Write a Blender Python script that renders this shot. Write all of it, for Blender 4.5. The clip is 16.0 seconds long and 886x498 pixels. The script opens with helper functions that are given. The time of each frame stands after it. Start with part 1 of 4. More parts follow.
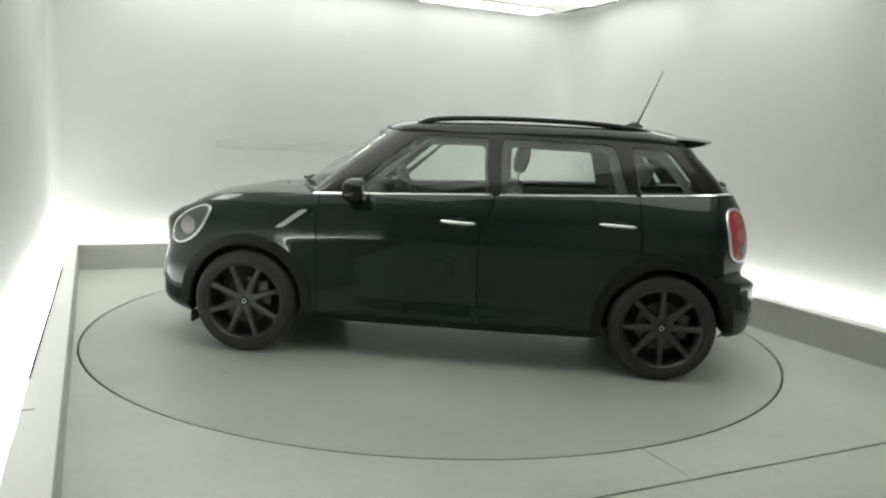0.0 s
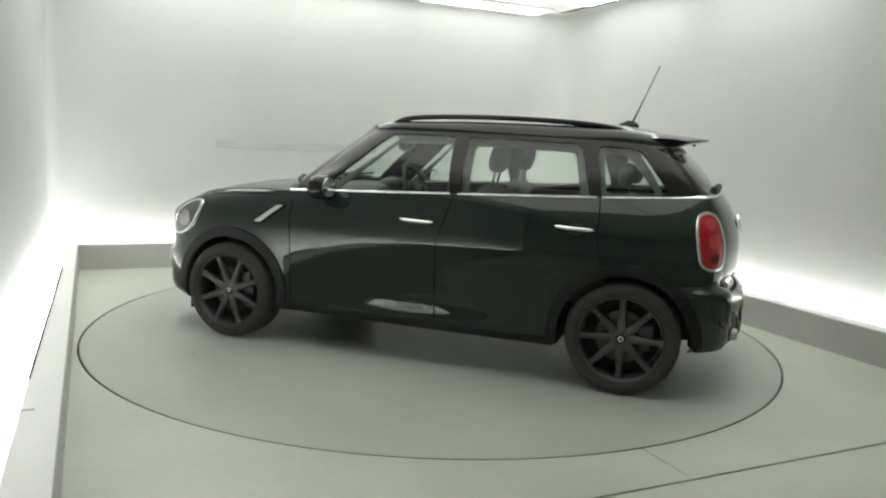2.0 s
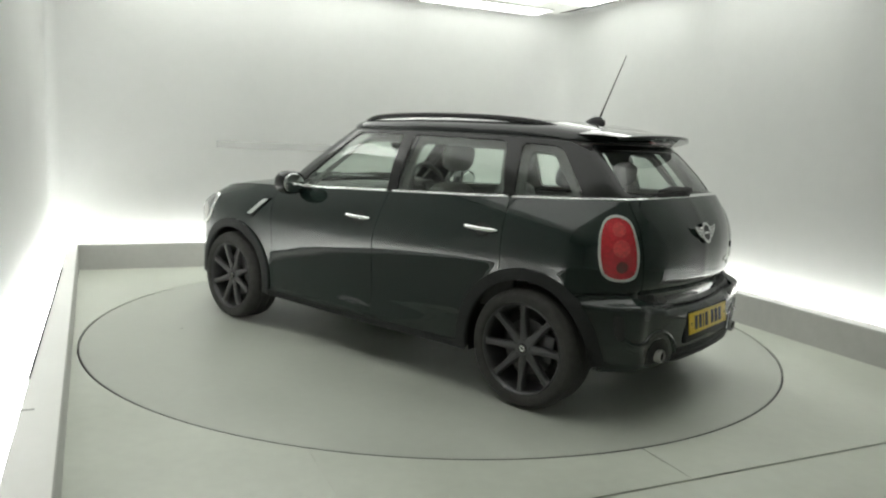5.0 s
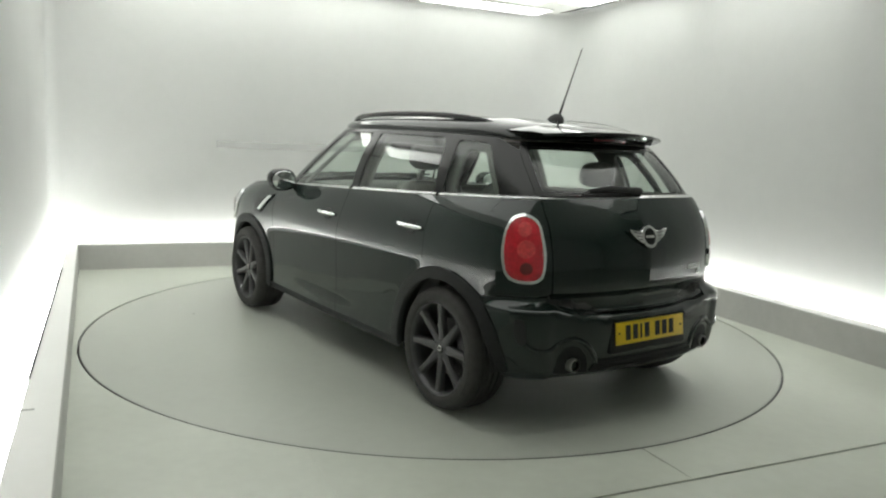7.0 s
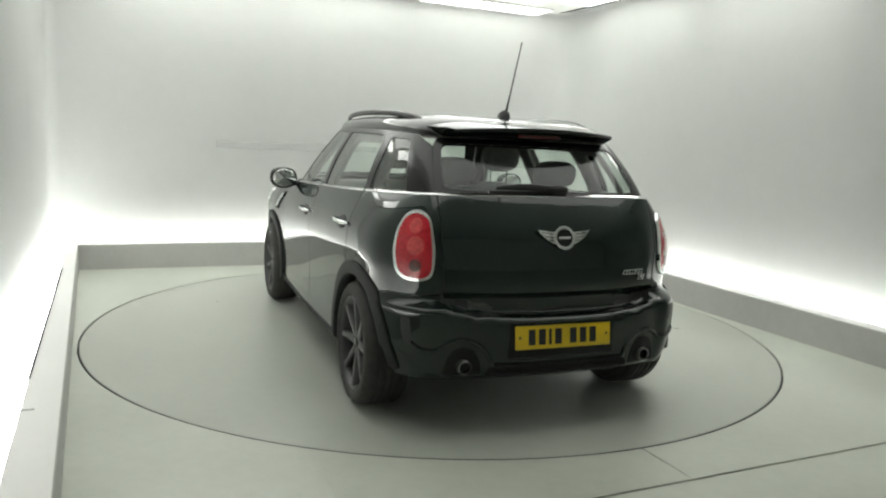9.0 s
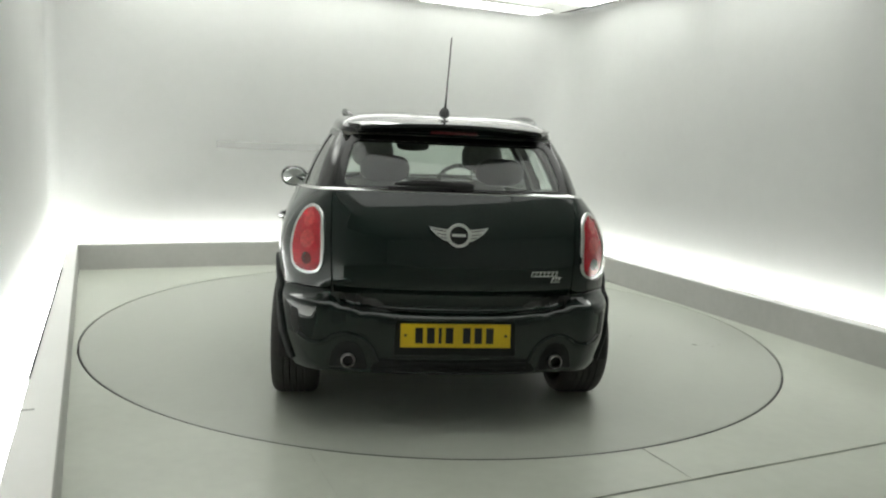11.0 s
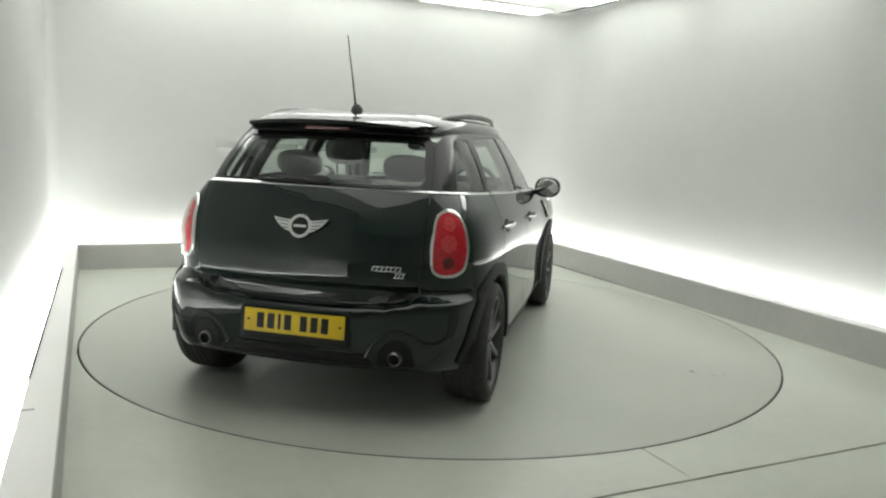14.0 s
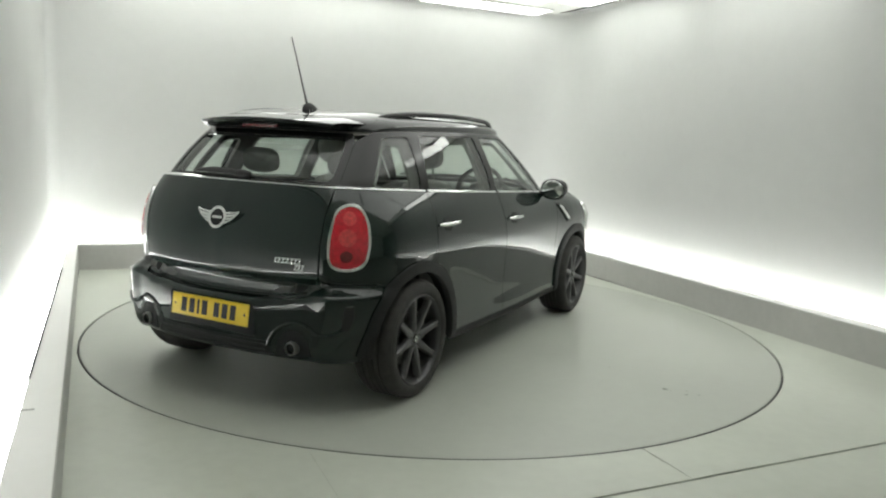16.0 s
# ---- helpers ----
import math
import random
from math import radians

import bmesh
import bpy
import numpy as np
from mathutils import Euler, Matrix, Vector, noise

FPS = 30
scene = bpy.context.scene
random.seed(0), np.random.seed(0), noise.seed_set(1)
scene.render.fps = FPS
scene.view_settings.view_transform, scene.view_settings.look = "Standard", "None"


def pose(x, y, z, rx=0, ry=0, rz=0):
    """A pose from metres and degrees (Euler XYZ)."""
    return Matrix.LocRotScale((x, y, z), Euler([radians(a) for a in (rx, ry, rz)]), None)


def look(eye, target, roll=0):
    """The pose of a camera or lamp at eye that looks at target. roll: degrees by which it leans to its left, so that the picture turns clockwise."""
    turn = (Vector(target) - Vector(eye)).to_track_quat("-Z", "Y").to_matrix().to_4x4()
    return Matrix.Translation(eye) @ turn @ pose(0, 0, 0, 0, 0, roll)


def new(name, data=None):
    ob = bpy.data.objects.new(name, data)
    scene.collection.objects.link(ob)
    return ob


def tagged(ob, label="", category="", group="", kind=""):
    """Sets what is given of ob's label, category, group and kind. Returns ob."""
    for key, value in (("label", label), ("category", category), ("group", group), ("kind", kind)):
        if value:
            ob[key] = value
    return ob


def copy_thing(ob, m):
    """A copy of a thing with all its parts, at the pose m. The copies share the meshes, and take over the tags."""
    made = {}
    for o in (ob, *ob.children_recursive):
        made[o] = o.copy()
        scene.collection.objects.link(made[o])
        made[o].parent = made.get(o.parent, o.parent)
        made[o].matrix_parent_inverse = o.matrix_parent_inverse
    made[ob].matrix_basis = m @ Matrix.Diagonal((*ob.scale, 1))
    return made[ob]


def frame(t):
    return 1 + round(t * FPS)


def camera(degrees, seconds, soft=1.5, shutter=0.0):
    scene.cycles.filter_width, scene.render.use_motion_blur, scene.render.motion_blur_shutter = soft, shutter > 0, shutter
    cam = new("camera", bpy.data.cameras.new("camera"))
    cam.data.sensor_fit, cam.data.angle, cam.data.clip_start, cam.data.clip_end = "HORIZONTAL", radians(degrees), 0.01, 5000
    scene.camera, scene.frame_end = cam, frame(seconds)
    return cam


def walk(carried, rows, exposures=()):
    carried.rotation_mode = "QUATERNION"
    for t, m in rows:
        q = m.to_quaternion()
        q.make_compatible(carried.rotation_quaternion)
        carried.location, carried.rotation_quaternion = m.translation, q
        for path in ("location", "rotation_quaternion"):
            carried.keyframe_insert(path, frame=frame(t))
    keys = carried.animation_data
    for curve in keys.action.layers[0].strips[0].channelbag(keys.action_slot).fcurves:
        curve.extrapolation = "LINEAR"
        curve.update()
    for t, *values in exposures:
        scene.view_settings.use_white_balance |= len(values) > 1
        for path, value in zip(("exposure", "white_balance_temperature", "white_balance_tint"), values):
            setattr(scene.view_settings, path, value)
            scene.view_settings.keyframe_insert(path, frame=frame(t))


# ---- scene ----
# The camera stands still in the doorway of a white photo booth; a car turns on a round table.
cam = camera(61.48, 16.0, soft=2.2)
EYE = (0.0, -5.549, 1.390)
AIM = (math.sin(radians(0.492)) * math.cos(radians(8.353)), math.cos(radians(0.492)) * math.cos(radians(8.353)), -math.sin(radians(8.353)))
VIEW = look(EYE, [e + a for e, a in zip(EYE, AIM)], 2.589)
walk(cam, [(0.0, VIEW), (16.0, VIEW)], exposures=((0.0, 0.0), (16.0, 0.0)))

# world: the booth is closed, so only a faint grey is left outside
world = bpy.data.worlds.new("world")
scene.world = world
world.use_nodes = True
world.node_tree.nodes["Background"].inputs[0].default_value = (0.5, 0.52, 0.5, 1)
world.node_tree.nodes["Background"].inputs[1].default_value = 0.05

STRIP_POWER = 17.5      # light strip behind the kerb
PANEL_POWER = 1.35     # ceiling panels
ROOM = pose(0, 0, 0, 0, 0, 24.23)   # the booth stands askew to the camera


# ---- materials ----
def principled(name, color, rough=0.5, metal=0.0, coat=0.0, noise_scale=0.0, vary=0.1, bump=0.0, bump_scale=200.0, rough_vary=0.0, spec=0.5):
    m = bpy.data.materials.new(name)
    m.use_nodes = True
    nt = m.node_tree
    b = nt.nodes["Principled BSDF"]
    b.inputs["Base Color"].default_value = (*color, 1)
    b.inputs["Roughness"].default_value = rough
    b.inputs["Metallic"].default_value = metal
    b.inputs["Coat Weight"].default_value = coat
    b.inputs["Coat Roughness"].default_value = 0.025
    b.inputs["Specular IOR Level"].default_value = spec
    if noise_scale:
        tc = nt.nodes.new("ShaderNodeTexCoord")
        n1 = nt.nodes.new("ShaderNodeTexNoise")
        n1.inputs["Scale"].default_value = noise_scale
        n1.inputs["Detail"].default_value = 6
        n2 = nt.nodes.new("ShaderNodeTexNoise")
        n2.inputs["Scale"].default_value = noise_scale * 13
        n2.inputs["Detail"].default_value = 3
        add = nt.nodes.new("ShaderNodeMath")
        add.operation = "MULTIPLY_ADD"
        add.inputs[1].default_value = 0.35
        nt.links.new(tc.outputs["Object"], n1.inputs["Vector"])
        nt.links.new(tc.outputs["Object"], n2.inputs["Vector"])
        nt.links.new(n2.outputs["Fac"], add.inputs[0])
        nt.links.new(n1.outputs["Fac"], add.inputs[2])
        ramp = nt.nodes.new("ShaderNodeMapRange")
        ramp.inputs["From Min"].default_value = 0.4
        ramp.inputs["From Max"].default_value = 0.95
        ramp.inputs["To Min"].default_value = 1 - vary
        ramp.inputs["To Max"].default_value = 1 + vary
        nt.links.new(add.outputs[0], ramp.inputs["Value"])
        hsv = nt.nodes.new("ShaderNodeHueSaturation")
        hsv.inputs["Color"].default_value = (*color, 1)
        nt.links.new(ramp.outputs[0], hsv.inputs["Value"])
        nt.links.new(hsv.outputs[0], b.inputs["Base Color"])
        if rough_vary:
            rr = nt.nodes.new("ShaderNodeMapRange")
            rr.inputs["From Min"].default_value = 0.4
            rr.inputs["From Max"].default_value = 0.95
            rr.inputs["To Min"].default_value = rough - rough_vary
            rr.inputs["To Max"].default_value = rough + rough_vary
            nt.links.new(add.outputs[0], rr.inputs["Value"])
            nt.links.new(rr.outputs[0], b.inputs["Roughness"])
    if bump:
        tc2 = nt.nodes.new("ShaderNodeTexCoord")
        n3 = nt.nodes.new("ShaderNodeTexNoise")
        n3.inputs["Scale"].default_value = bump_scale
        n3.inputs["Detail"].default_value = 2
        bp = nt.nodes.new("ShaderNodeBump")
        bp.inputs["Strength"].default_value = bump
        bp.inputs["Distance"].default_value = 0.002
        nt.links.new(tc2.outputs["Object"], n3.inputs["Vector"])
        nt.links.new(n3.outputs["Fac"], bp.inputs["Height"])
        nt.links.new(bp.outputs[0], b.inputs["Normal"])
    return m


def glow(name, color, strength):
    m = bpy.data.materials.new(name)
    m.use_nodes = True
    b = m.node_tree.nodes["Principled BSDF"]
    b.inputs["Base Color"].default_value = (0.8, 0.8, 0.8, 1)
    b.inputs["Emission Color"].default_value = (*color, 1)
    b.inputs["Emission Strength"].default_value = strength
    return m


def window_glass(name, tint):
    """Thin tinted pane: clear straight through, glossier at grazing angles."""
    m = bpy.data.materials.new(name)
    m.use_nodes = True
    nt = m.node_tree
    nt.nodes.remove(nt.nodes["Principled BSDF"])
    out = nt.nodes["Material Output"]
    tr = nt.nodes.new("ShaderNodeBsdfTransparent")
    tr.inputs[0].default_value = (*tint, 1)
    gl = nt.nodes.new("ShaderNodeBsdfGlossy")
    gl.inputs["Color"].default_value = (1, 1, 1, 1)
    gl.inputs["Roughness"].default_value = 0.02
    lw = nt.nodes.new("ShaderNodeLayerWeight")
    lw.inputs["Blend"].default_value = 0.5
    pw = nt.nodes.new("ShaderNodeMath")
    pw.operation = "POWER"
    pw.inputs[1].default_value = 4.0
    mr = nt.nodes.new("ShaderNodeMapRange")
    mr.inputs["To Min"].default_value = 0.045
    mr.inputs["To Max"].default_value = 0.9
    mix = nt.nodes.new("ShaderNodeMixShader")
    nt.links.new(lw.outputs["Facing"], pw.inputs[0])
    nt.links.new(pw.outputs[0], mr.inputs["Value"])
    nt.links.new(mr.outputs[0], mix.inputs[0])
    nt.links.new(tr.outputs[0], mix.inputs[1])
    nt.links.new(gl.outputs[0], mix.inputs[2])
    nt.links.new(mix.outputs[0], out.inputs["Surface"])
    return m


M_WALL = principled("white_wall_paint", (0.80, 0.81, 0.79), 0.55, noise_scale=0.8, vary=0.03)
M_CEIL = principled("white_ceiling_paint", (0.80, 0.81, 0.78), 0.7, noise_scale=0.8, vary=0.03)
# kerb faces: shade away from the strip is in the grey
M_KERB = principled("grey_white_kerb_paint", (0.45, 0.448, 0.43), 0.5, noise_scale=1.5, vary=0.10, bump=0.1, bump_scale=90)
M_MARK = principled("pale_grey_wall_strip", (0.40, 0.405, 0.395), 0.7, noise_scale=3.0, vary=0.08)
# kerb top: the glow from wall and strip is in the white
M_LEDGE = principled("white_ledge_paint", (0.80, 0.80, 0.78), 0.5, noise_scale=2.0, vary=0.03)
M_FLOOR = principled("grey_painted_floor", (0.505, 0.53, 0.465), 0.34, noise_scale=1.1, vary=0.12, rough_vary=0.08)
# floor grey made darker: the car's wide soft shade is in this colour
M_TABLE = principled("grey_painted_turntable", (0.415, 0.436, 0.388), 0.34, noise_scale=1.1, vary=0.10, rough_vary=0.08)
M_PIT = principled("black_pit", (0.015, 0.015, 0.015), 0.8, noise_scale=3, vary=0.2)
# tone of unseen bay walls, picked for what the tailgate reflects
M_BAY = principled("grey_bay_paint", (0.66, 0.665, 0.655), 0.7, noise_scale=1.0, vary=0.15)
M_STRIP = glow("light_strip", (0.985, 1.0, 0.965), STRIP_POWER)
M_STRIP_SIDE = glow("side_light_strip", (0.985, 1.0, 0.965), STRIP_POWER * 1.3)
M_PANEL = glow("ceiling_light_diffuser", (0.975, 1.0, 0.94), PANEL_POWER)

M_SLIM = glow("slim_light_diffuser", (0.975, 1.0, 0.94), 5.4)
M_PAINT = principled("dark_green_metallic_paint", (0.0045, 0.0120, 0.0098), 0.45, metal=0.0, coat=1.0, noise_scale=900.0, vary=0.25, spec=0.05)
M_ROOF = principled("black_roof_paint", (0.008, 0.010, 0.0095), 0.4, coat=1.0, noise_scale=900.0, vary=0.2, spec=0.05)
M_BLACK = principled("gloss_black_trim", (0.008, 0.008, 0.008), 0.2, noise_scale=40, vary=0.2, spec=0.38)
M_PLASTIC = principled("black_grained_plastic", (0.011, 0.012, 0.012), 0.55, noise_scale=30, vary=0.2, bump=0.25, bump_scale=700, spec=0.25)
M_SEAL = principled("black_rubber", (0.010, 0.010, 0.010), 0.6, noise_scale=40, vary=0.2)
M_CHROME = principled("chrome", (0.85, 0.86, 0.86), 0.10, metal=1.0, noise_scale=20, vary=0.03)
M_TYRE = principled("tyre_rubber", (0.033, 0.032, 0.030), 0.75, noise_scale=25, vary=0.25, bump=0.2, bump_scale=400)
M_RIM = principled("anthracite_alloy", (0.060, 0.060, 0.062), 0.38, metal=0.4, coat=0.25, noise_scale=60, vary=0.12)
M_DISC = principled("exhaust_steel", (0.42, 0.41, 0.40), 0.30, metal=1.0, noise_scale=60, vary=0.15)
M_BRAKE = principled("brake_disc_iron", (0.10, 0.10, 0.10), 0.45, metal=0.8, noise_scale=60, vary=0.3)
M_RED = principled("red_lamp_plastic", (0.50, 0.010, 0.022), 0.12, coat=1.0, noise_scale=45, vary=0.3)
M_REDDARK = principled("dark_red_lamp_plastic", (0.12, 0.005, 0.008), 0.12, coat=1.0, noise_scale=45, vary=0.3)
M_LENS = principled("clear_headlamp_lens", (0.16, 0.165, 0.165), 0.12, metal=0.9, coat=1.0, noise_scale=30, vary=0.25)
M_YELLOW = principled("yellow_reflective_plate", (0.72, 0.50, 0.015), 0.35, noise_scale=60, vary=0.05)
M_MIRROR = principled("mirror_glass", (0.85, 0.87, 0.87), 0.02, metal=1.0)
M_SEAT = principled("grey_seat_cloth", (0.34, 0.34, 0.32), 0.85, noise_scale=30, vary=0.2, bump=0.3, bump_scale=500)
M_TRIM = principled("dark_cabin_plastic", (0.055, 0.055, 0.053), 0.6, noise_scale=25, vary=0.2)
M_LINER = principled("pale_headlining", (0.42, 0.42, 0.39), 0.9, noise_scale=30, vary=0.08)
M_GLASS = window_glass("green_tinted_glass", (0.83, 0.90, 0.85))
M_REARGLASS = window_glass("tinted_rear_glass", (0.77, 0.83, 0.79))


# ---- building helpers ----
def part(name, bm, material, parent=None, label="", smooth=True):
    """One mesh object from a bmesh, under a thing or a part."""
    me = bpy.data.meshes.new(name)
    bmesh.ops.recalc_face_normals(bm, faces=bm.faces)
    bm.to_mesh(me)
    bm.free()
    if smooth:
        for p in me.polygons:
            p.use_smooth = True
        me.set_sharp_from_angle(angle=radians(38))
    me.materials.append(material)
    ob = new(name, me)
    ob.parent = parent
    if label:
        tagged(ob, label)
    return ob


def box_bm(size, at=(0, 0, 0), bevel=0.0, turn=None, segments=2):
    bm = bmesh.new()
    bmesh.ops.create_cube(bm, size=1.0)
    bmesh.ops.scale(bm, vec=size, verts=bm.verts)
    if bevel:
        bmesh.ops.bevel(bm, geom=bm.edges[:], offset=bevel, segments=segments, profile=0.5, affect="EDGES")
    if turn:
        bmesh.ops.transform(bm, matrix=turn, verts=bm.verts)
    bmesh.ops.translate(bm, vec=at, verts=bm.verts)
    return bm


def tube_bm(points, radius, sides=8, flat=1.0, closed=False):
    """A tube through the points; flat squeezes it in z."""
    bm = bmesh.new()
    pts = [Vector(p) for p in points]
    rings = []
    n = len(pts)
    for i, p in enumerate(pts):
        a = pts[(i - 1) % n] if closed or i > 0 else p
        b = pts[(i + 1) % n] if closed or i < n - 1 else p
        d = (b - a).normalized()
        side = d.cross(Vector((0, 0, 1)))
        if side.length < 0.05:
            side = d.cross(Vector((0, 1, 0)))
        side.normalize()
        up = side.cross(d)
        r = radius[i] if isinstance(radius, (list, tuple)) else radius
        rings.append([bm.verts.new(p + side * (r * math.cos(2 * math.pi * k / sides)) + up * (r * flat * math.sin(2 * math.pi * k / sides))) for k in range(sides)])
    for i in range(n if closed else n - 1):
        r0, r1 = rings[i], rings[(i + 1) % n]
        for k in range(sides):
            bm.faces.new((r0[k], r0[(k + 1) % sides], r1[(k + 1) % sides], r1[k]))
    if not closed:
        bm.faces.new(rings[0])
        bm.faces.new(rings[-1])
    return bm


def lathe_bm(profile, sides=48, axis="Y"):
    """Turns (radius, along) pairs round an axis."""
    bm = bmesh.new()
    rings = []
    for r, h in profile:
        ring = []
        for k in range(sides):
            a = 2 * math.pi * k / sides
            c, s = r * math.cos(a), r * math.sin(a)
            ring.append(bm.verts.new((c, h, s) if axis == "Y" else ((c, s, h) if axis == "Z" else (h, c, s))))
        rings.append(ring)
    for r0, r1 in zip(rings, rings[1:]):
        for k in range(sides):
            bm.faces.new((r0[k], r0[(k + 1) % sides], r1[(k + 1) % sides], r1[k]))
    return bm


def prism_bm(outline, depth, bevel=0.0):
    """A flat outline in (x, y) raised by depth along z."""
    bm = bmesh.new()
    lo = [bm.verts.new((x, y, 0)) for x, y in outline]
    hi = [bm.verts.new((x, y, depth)) for x, y in outline]
    n = len(lo)
    bm.faces.new(lo)
    top = bm.faces.new(hi)
    for i in range(n):
        bm.faces.new((lo[i], lo[(i + 1) % n], hi[(i + 1) % n], hi[i]))
    if bevel:
        bmesh.ops.bevel(bm, geom=top.edges[:], offset=bevel, segments=2, profile=0.5, affect="EDGES")
    return bm


def placed(bm, m):
    bmesh.ops.transform(bm, matrix=m, verts=bm.verts)
    return bm


def joined(*parts):
    out = bmesh.new()
    for b in parts:
        me = bpy.data.meshes.new("tmp")
        b.to_mesh(me)
        b.free()
        out.from_mesh(me)
        bpy.data.meshes.remove(me)
    return out


def inside(p, poly):
    x, y = p
    hit = False
    for (x0, y0), (x1, y1) in zip(poly, poly[1:] + poly[:1]):
        if (y0 > y) != (y1 > y) and x < (x1 - x0) * (y - y0) / (y1 - y0) + x0:
            hit = not hit
    return hit


def edge_gap(p, poly):
    best = 9.0
    for (x0, y0), (x1, y1) in zip(poly, poly[1:] + poly[:1]):
        dx, dy = x1 - x0, y1 - y0
        k = max(0.0, min(1.0, ((p[0] - x0) * dx + (p[1] - y0) * dy) / (dx * dx + dy * dy + 1e-12)))
        best = min(best, math.hypot(p[0] - x0 - k * dx, p[1] - y0 - k * dy))
    return best


def resample(poly, step):
    out = []
    for (x0, y0), (x1, y1) in zip(poly, poly[1:] + poly[:1]):
        n = max(1, math.ceil(math.hypot(x1 - x0, y1 - y0) / step))
        out += [(x0 + (x1 - x0) * k / n, y0 + (y1 - y0) * k / n) for k in range(n)]
    return out


def rounded(poly, r, steps=5):
    """Rounds the corners of an outline; r: one radius or one for each corner."""
    out = []
    n = len(poly)
    for i in range(n):
        p, a, b = Vector(poly[i]), Vector(poly[i - 1]), Vector(poly[(i + 1) % n])
        ri = r[i] if isinstance(r, (list, tuple)) else r
        if ri <= 0:
            out.append(tuple(p))
            continue
        da, db = (a - p), (b - p)
        ra, rb = min(ri, da.length * 0.48), min(ri, db.length * 0.48)
        p0, p1 = p + da.normalized() * ra, p + db.normalized() * rb
        for k in range(steps + 1):
            t = k / steps
            q = p0 * (1 - t) ** 2 + p * 2 * t * (1 - t) + p1 * t * t
            out.append(tuple(q))
    return out


def sheet(outline, surf, step, depth, holes=()):
    """Vertices, normals and faces of a panel cut along an outline of a curved surface, with turned-in edges."""
    from mathutils.geometry import delaunay_2d_cdt
    loops = [resample(outline, step)] + [resample(h, step) for h in holes]
    pts, edges = [], []
    for lp in loops:
        o = len(pts)
        pts += [Vector(p) for p in lp]
        edges += [(o + i, o + (i + 1) % len(lp)) for i in range(len(lp))]
    xs, ys = [p[0] for p in loops[0]], [p[1] for p in loops[0]]
    nx, ny = math.ceil((max(xs) - min(xs)) / step), math.ceil((max(ys) - min(ys)) / step)
    for i in range(1, nx):
        for j in range(1, ny):
            q = (min(xs) + (max(xs) - min(xs)) * i / nx, min(ys) + (max(ys) - min(ys)) * j / ny)
            if inside(q, loops[0]) and not any(inside(q, h) for h in loops[1:]) and all(edge_gap(q, lp) > 0.45 * step for lp in loops):
                pts.append(Vector(q))
    v2, e2, f2, *_ = delaunay_2d_cdt(pts, edges, [], 0, 1e-5)
    uv = [tuple(v) for v in v2]
    flat = [tuple(f) for f in f2]
    keep = []
    for f in flat:
        c = (sum(uv[i][0] for i in f) / 3, sum(uv[i][1] for i in f) / 3)
        if inside(c, loops[0]) and not any(inside(c, h) for h in loops[1:]):
            keep.append(f)
    verts, norms = [], []
    d = 0.004
    for s, z in uv:
        p = surf(s, z)
        n = (surf(s + d, z) - surf(s - d, z)).cross(surf(s, z + d) - surf(s, z - d))
        n.normalize()
        if n.dot(p - Vector((max(-1.2, min(1.2, p.x * 0.9)), 0, 0.75))) < 0:
            n = -n
        verts.append(p)
        norms.append(n)
    faces = []
    count = {}
    for f in keep:
        a, b, c = (verts[i] for i in f)
        f = f if (b - a).cross(c - a).dot(norms[f[0]]) > 0 else (f[0], f[2], f[1])
        faces.append(f)
        for i in range(3):
            e = (f[i], f[(i + 1) % 3])
            count[e] = True
    if depth:
        for (i, j) in list(count):
            if (j, i) in count:
                continue
            t = (verts[j] - verts[i])
            o = t.cross(norms[i]).normalized()
            k = len(verts)
            verts += [verts[i], verts[j], verts[j] - norms[j] * depth, verts[i] - norms[i] * depth]
            norms += [(o * 0.7 + norms[i]).normalized(), (o * 0.7 + norms[j]).normalized(), o, o]
            faces.append((k + 3, k + 2, k + 1, k))
    return verts, norms, faces


def sheet_part(name, data, material, parent, label="", mirror=False):
    verts, norms, faces = data
    if mirror:
        verts = [Vector((v.x, -v.y, v.z)) for v in verts]
        norms = [Vector((v.x, -v.y, v.z)) for v in norms]
        faces = [tuple(reversed(f)) for f in faces]
    me = bpy.data.meshes.new(name)
    me.from_pydata([tuple(v) for v in verts], [], faces)
    for p in me.polygons:
        p.use_smooth = True
    me.normals_split_custom_set_from_vertices([tuple(n) for n in norms])
    me.materials.append(material)
    ob = new(name, me)
    ob.parent = parent
    if label:
        tagged(ob, label)
    return ob


def both(name, data, material, parent, label=""):
    return sheet_part(name, data, material, parent, label), sheet_part(name, data, material, parent, label, mirror=True)


# ---- the booth ----
def setting(name, bm, material, label, category, smooth=False):
    ob = part(name, placed(bm, ROOM), material, smooth=smooth)
    return tagged(ob, label, category, kind="structure")


HALF_U, BACK, FRONT = 2.5, 2.75, -3.0
WALL_U, WALL_V, TOP = 2.76, 3.01, 2.92
ROUND = 2.434


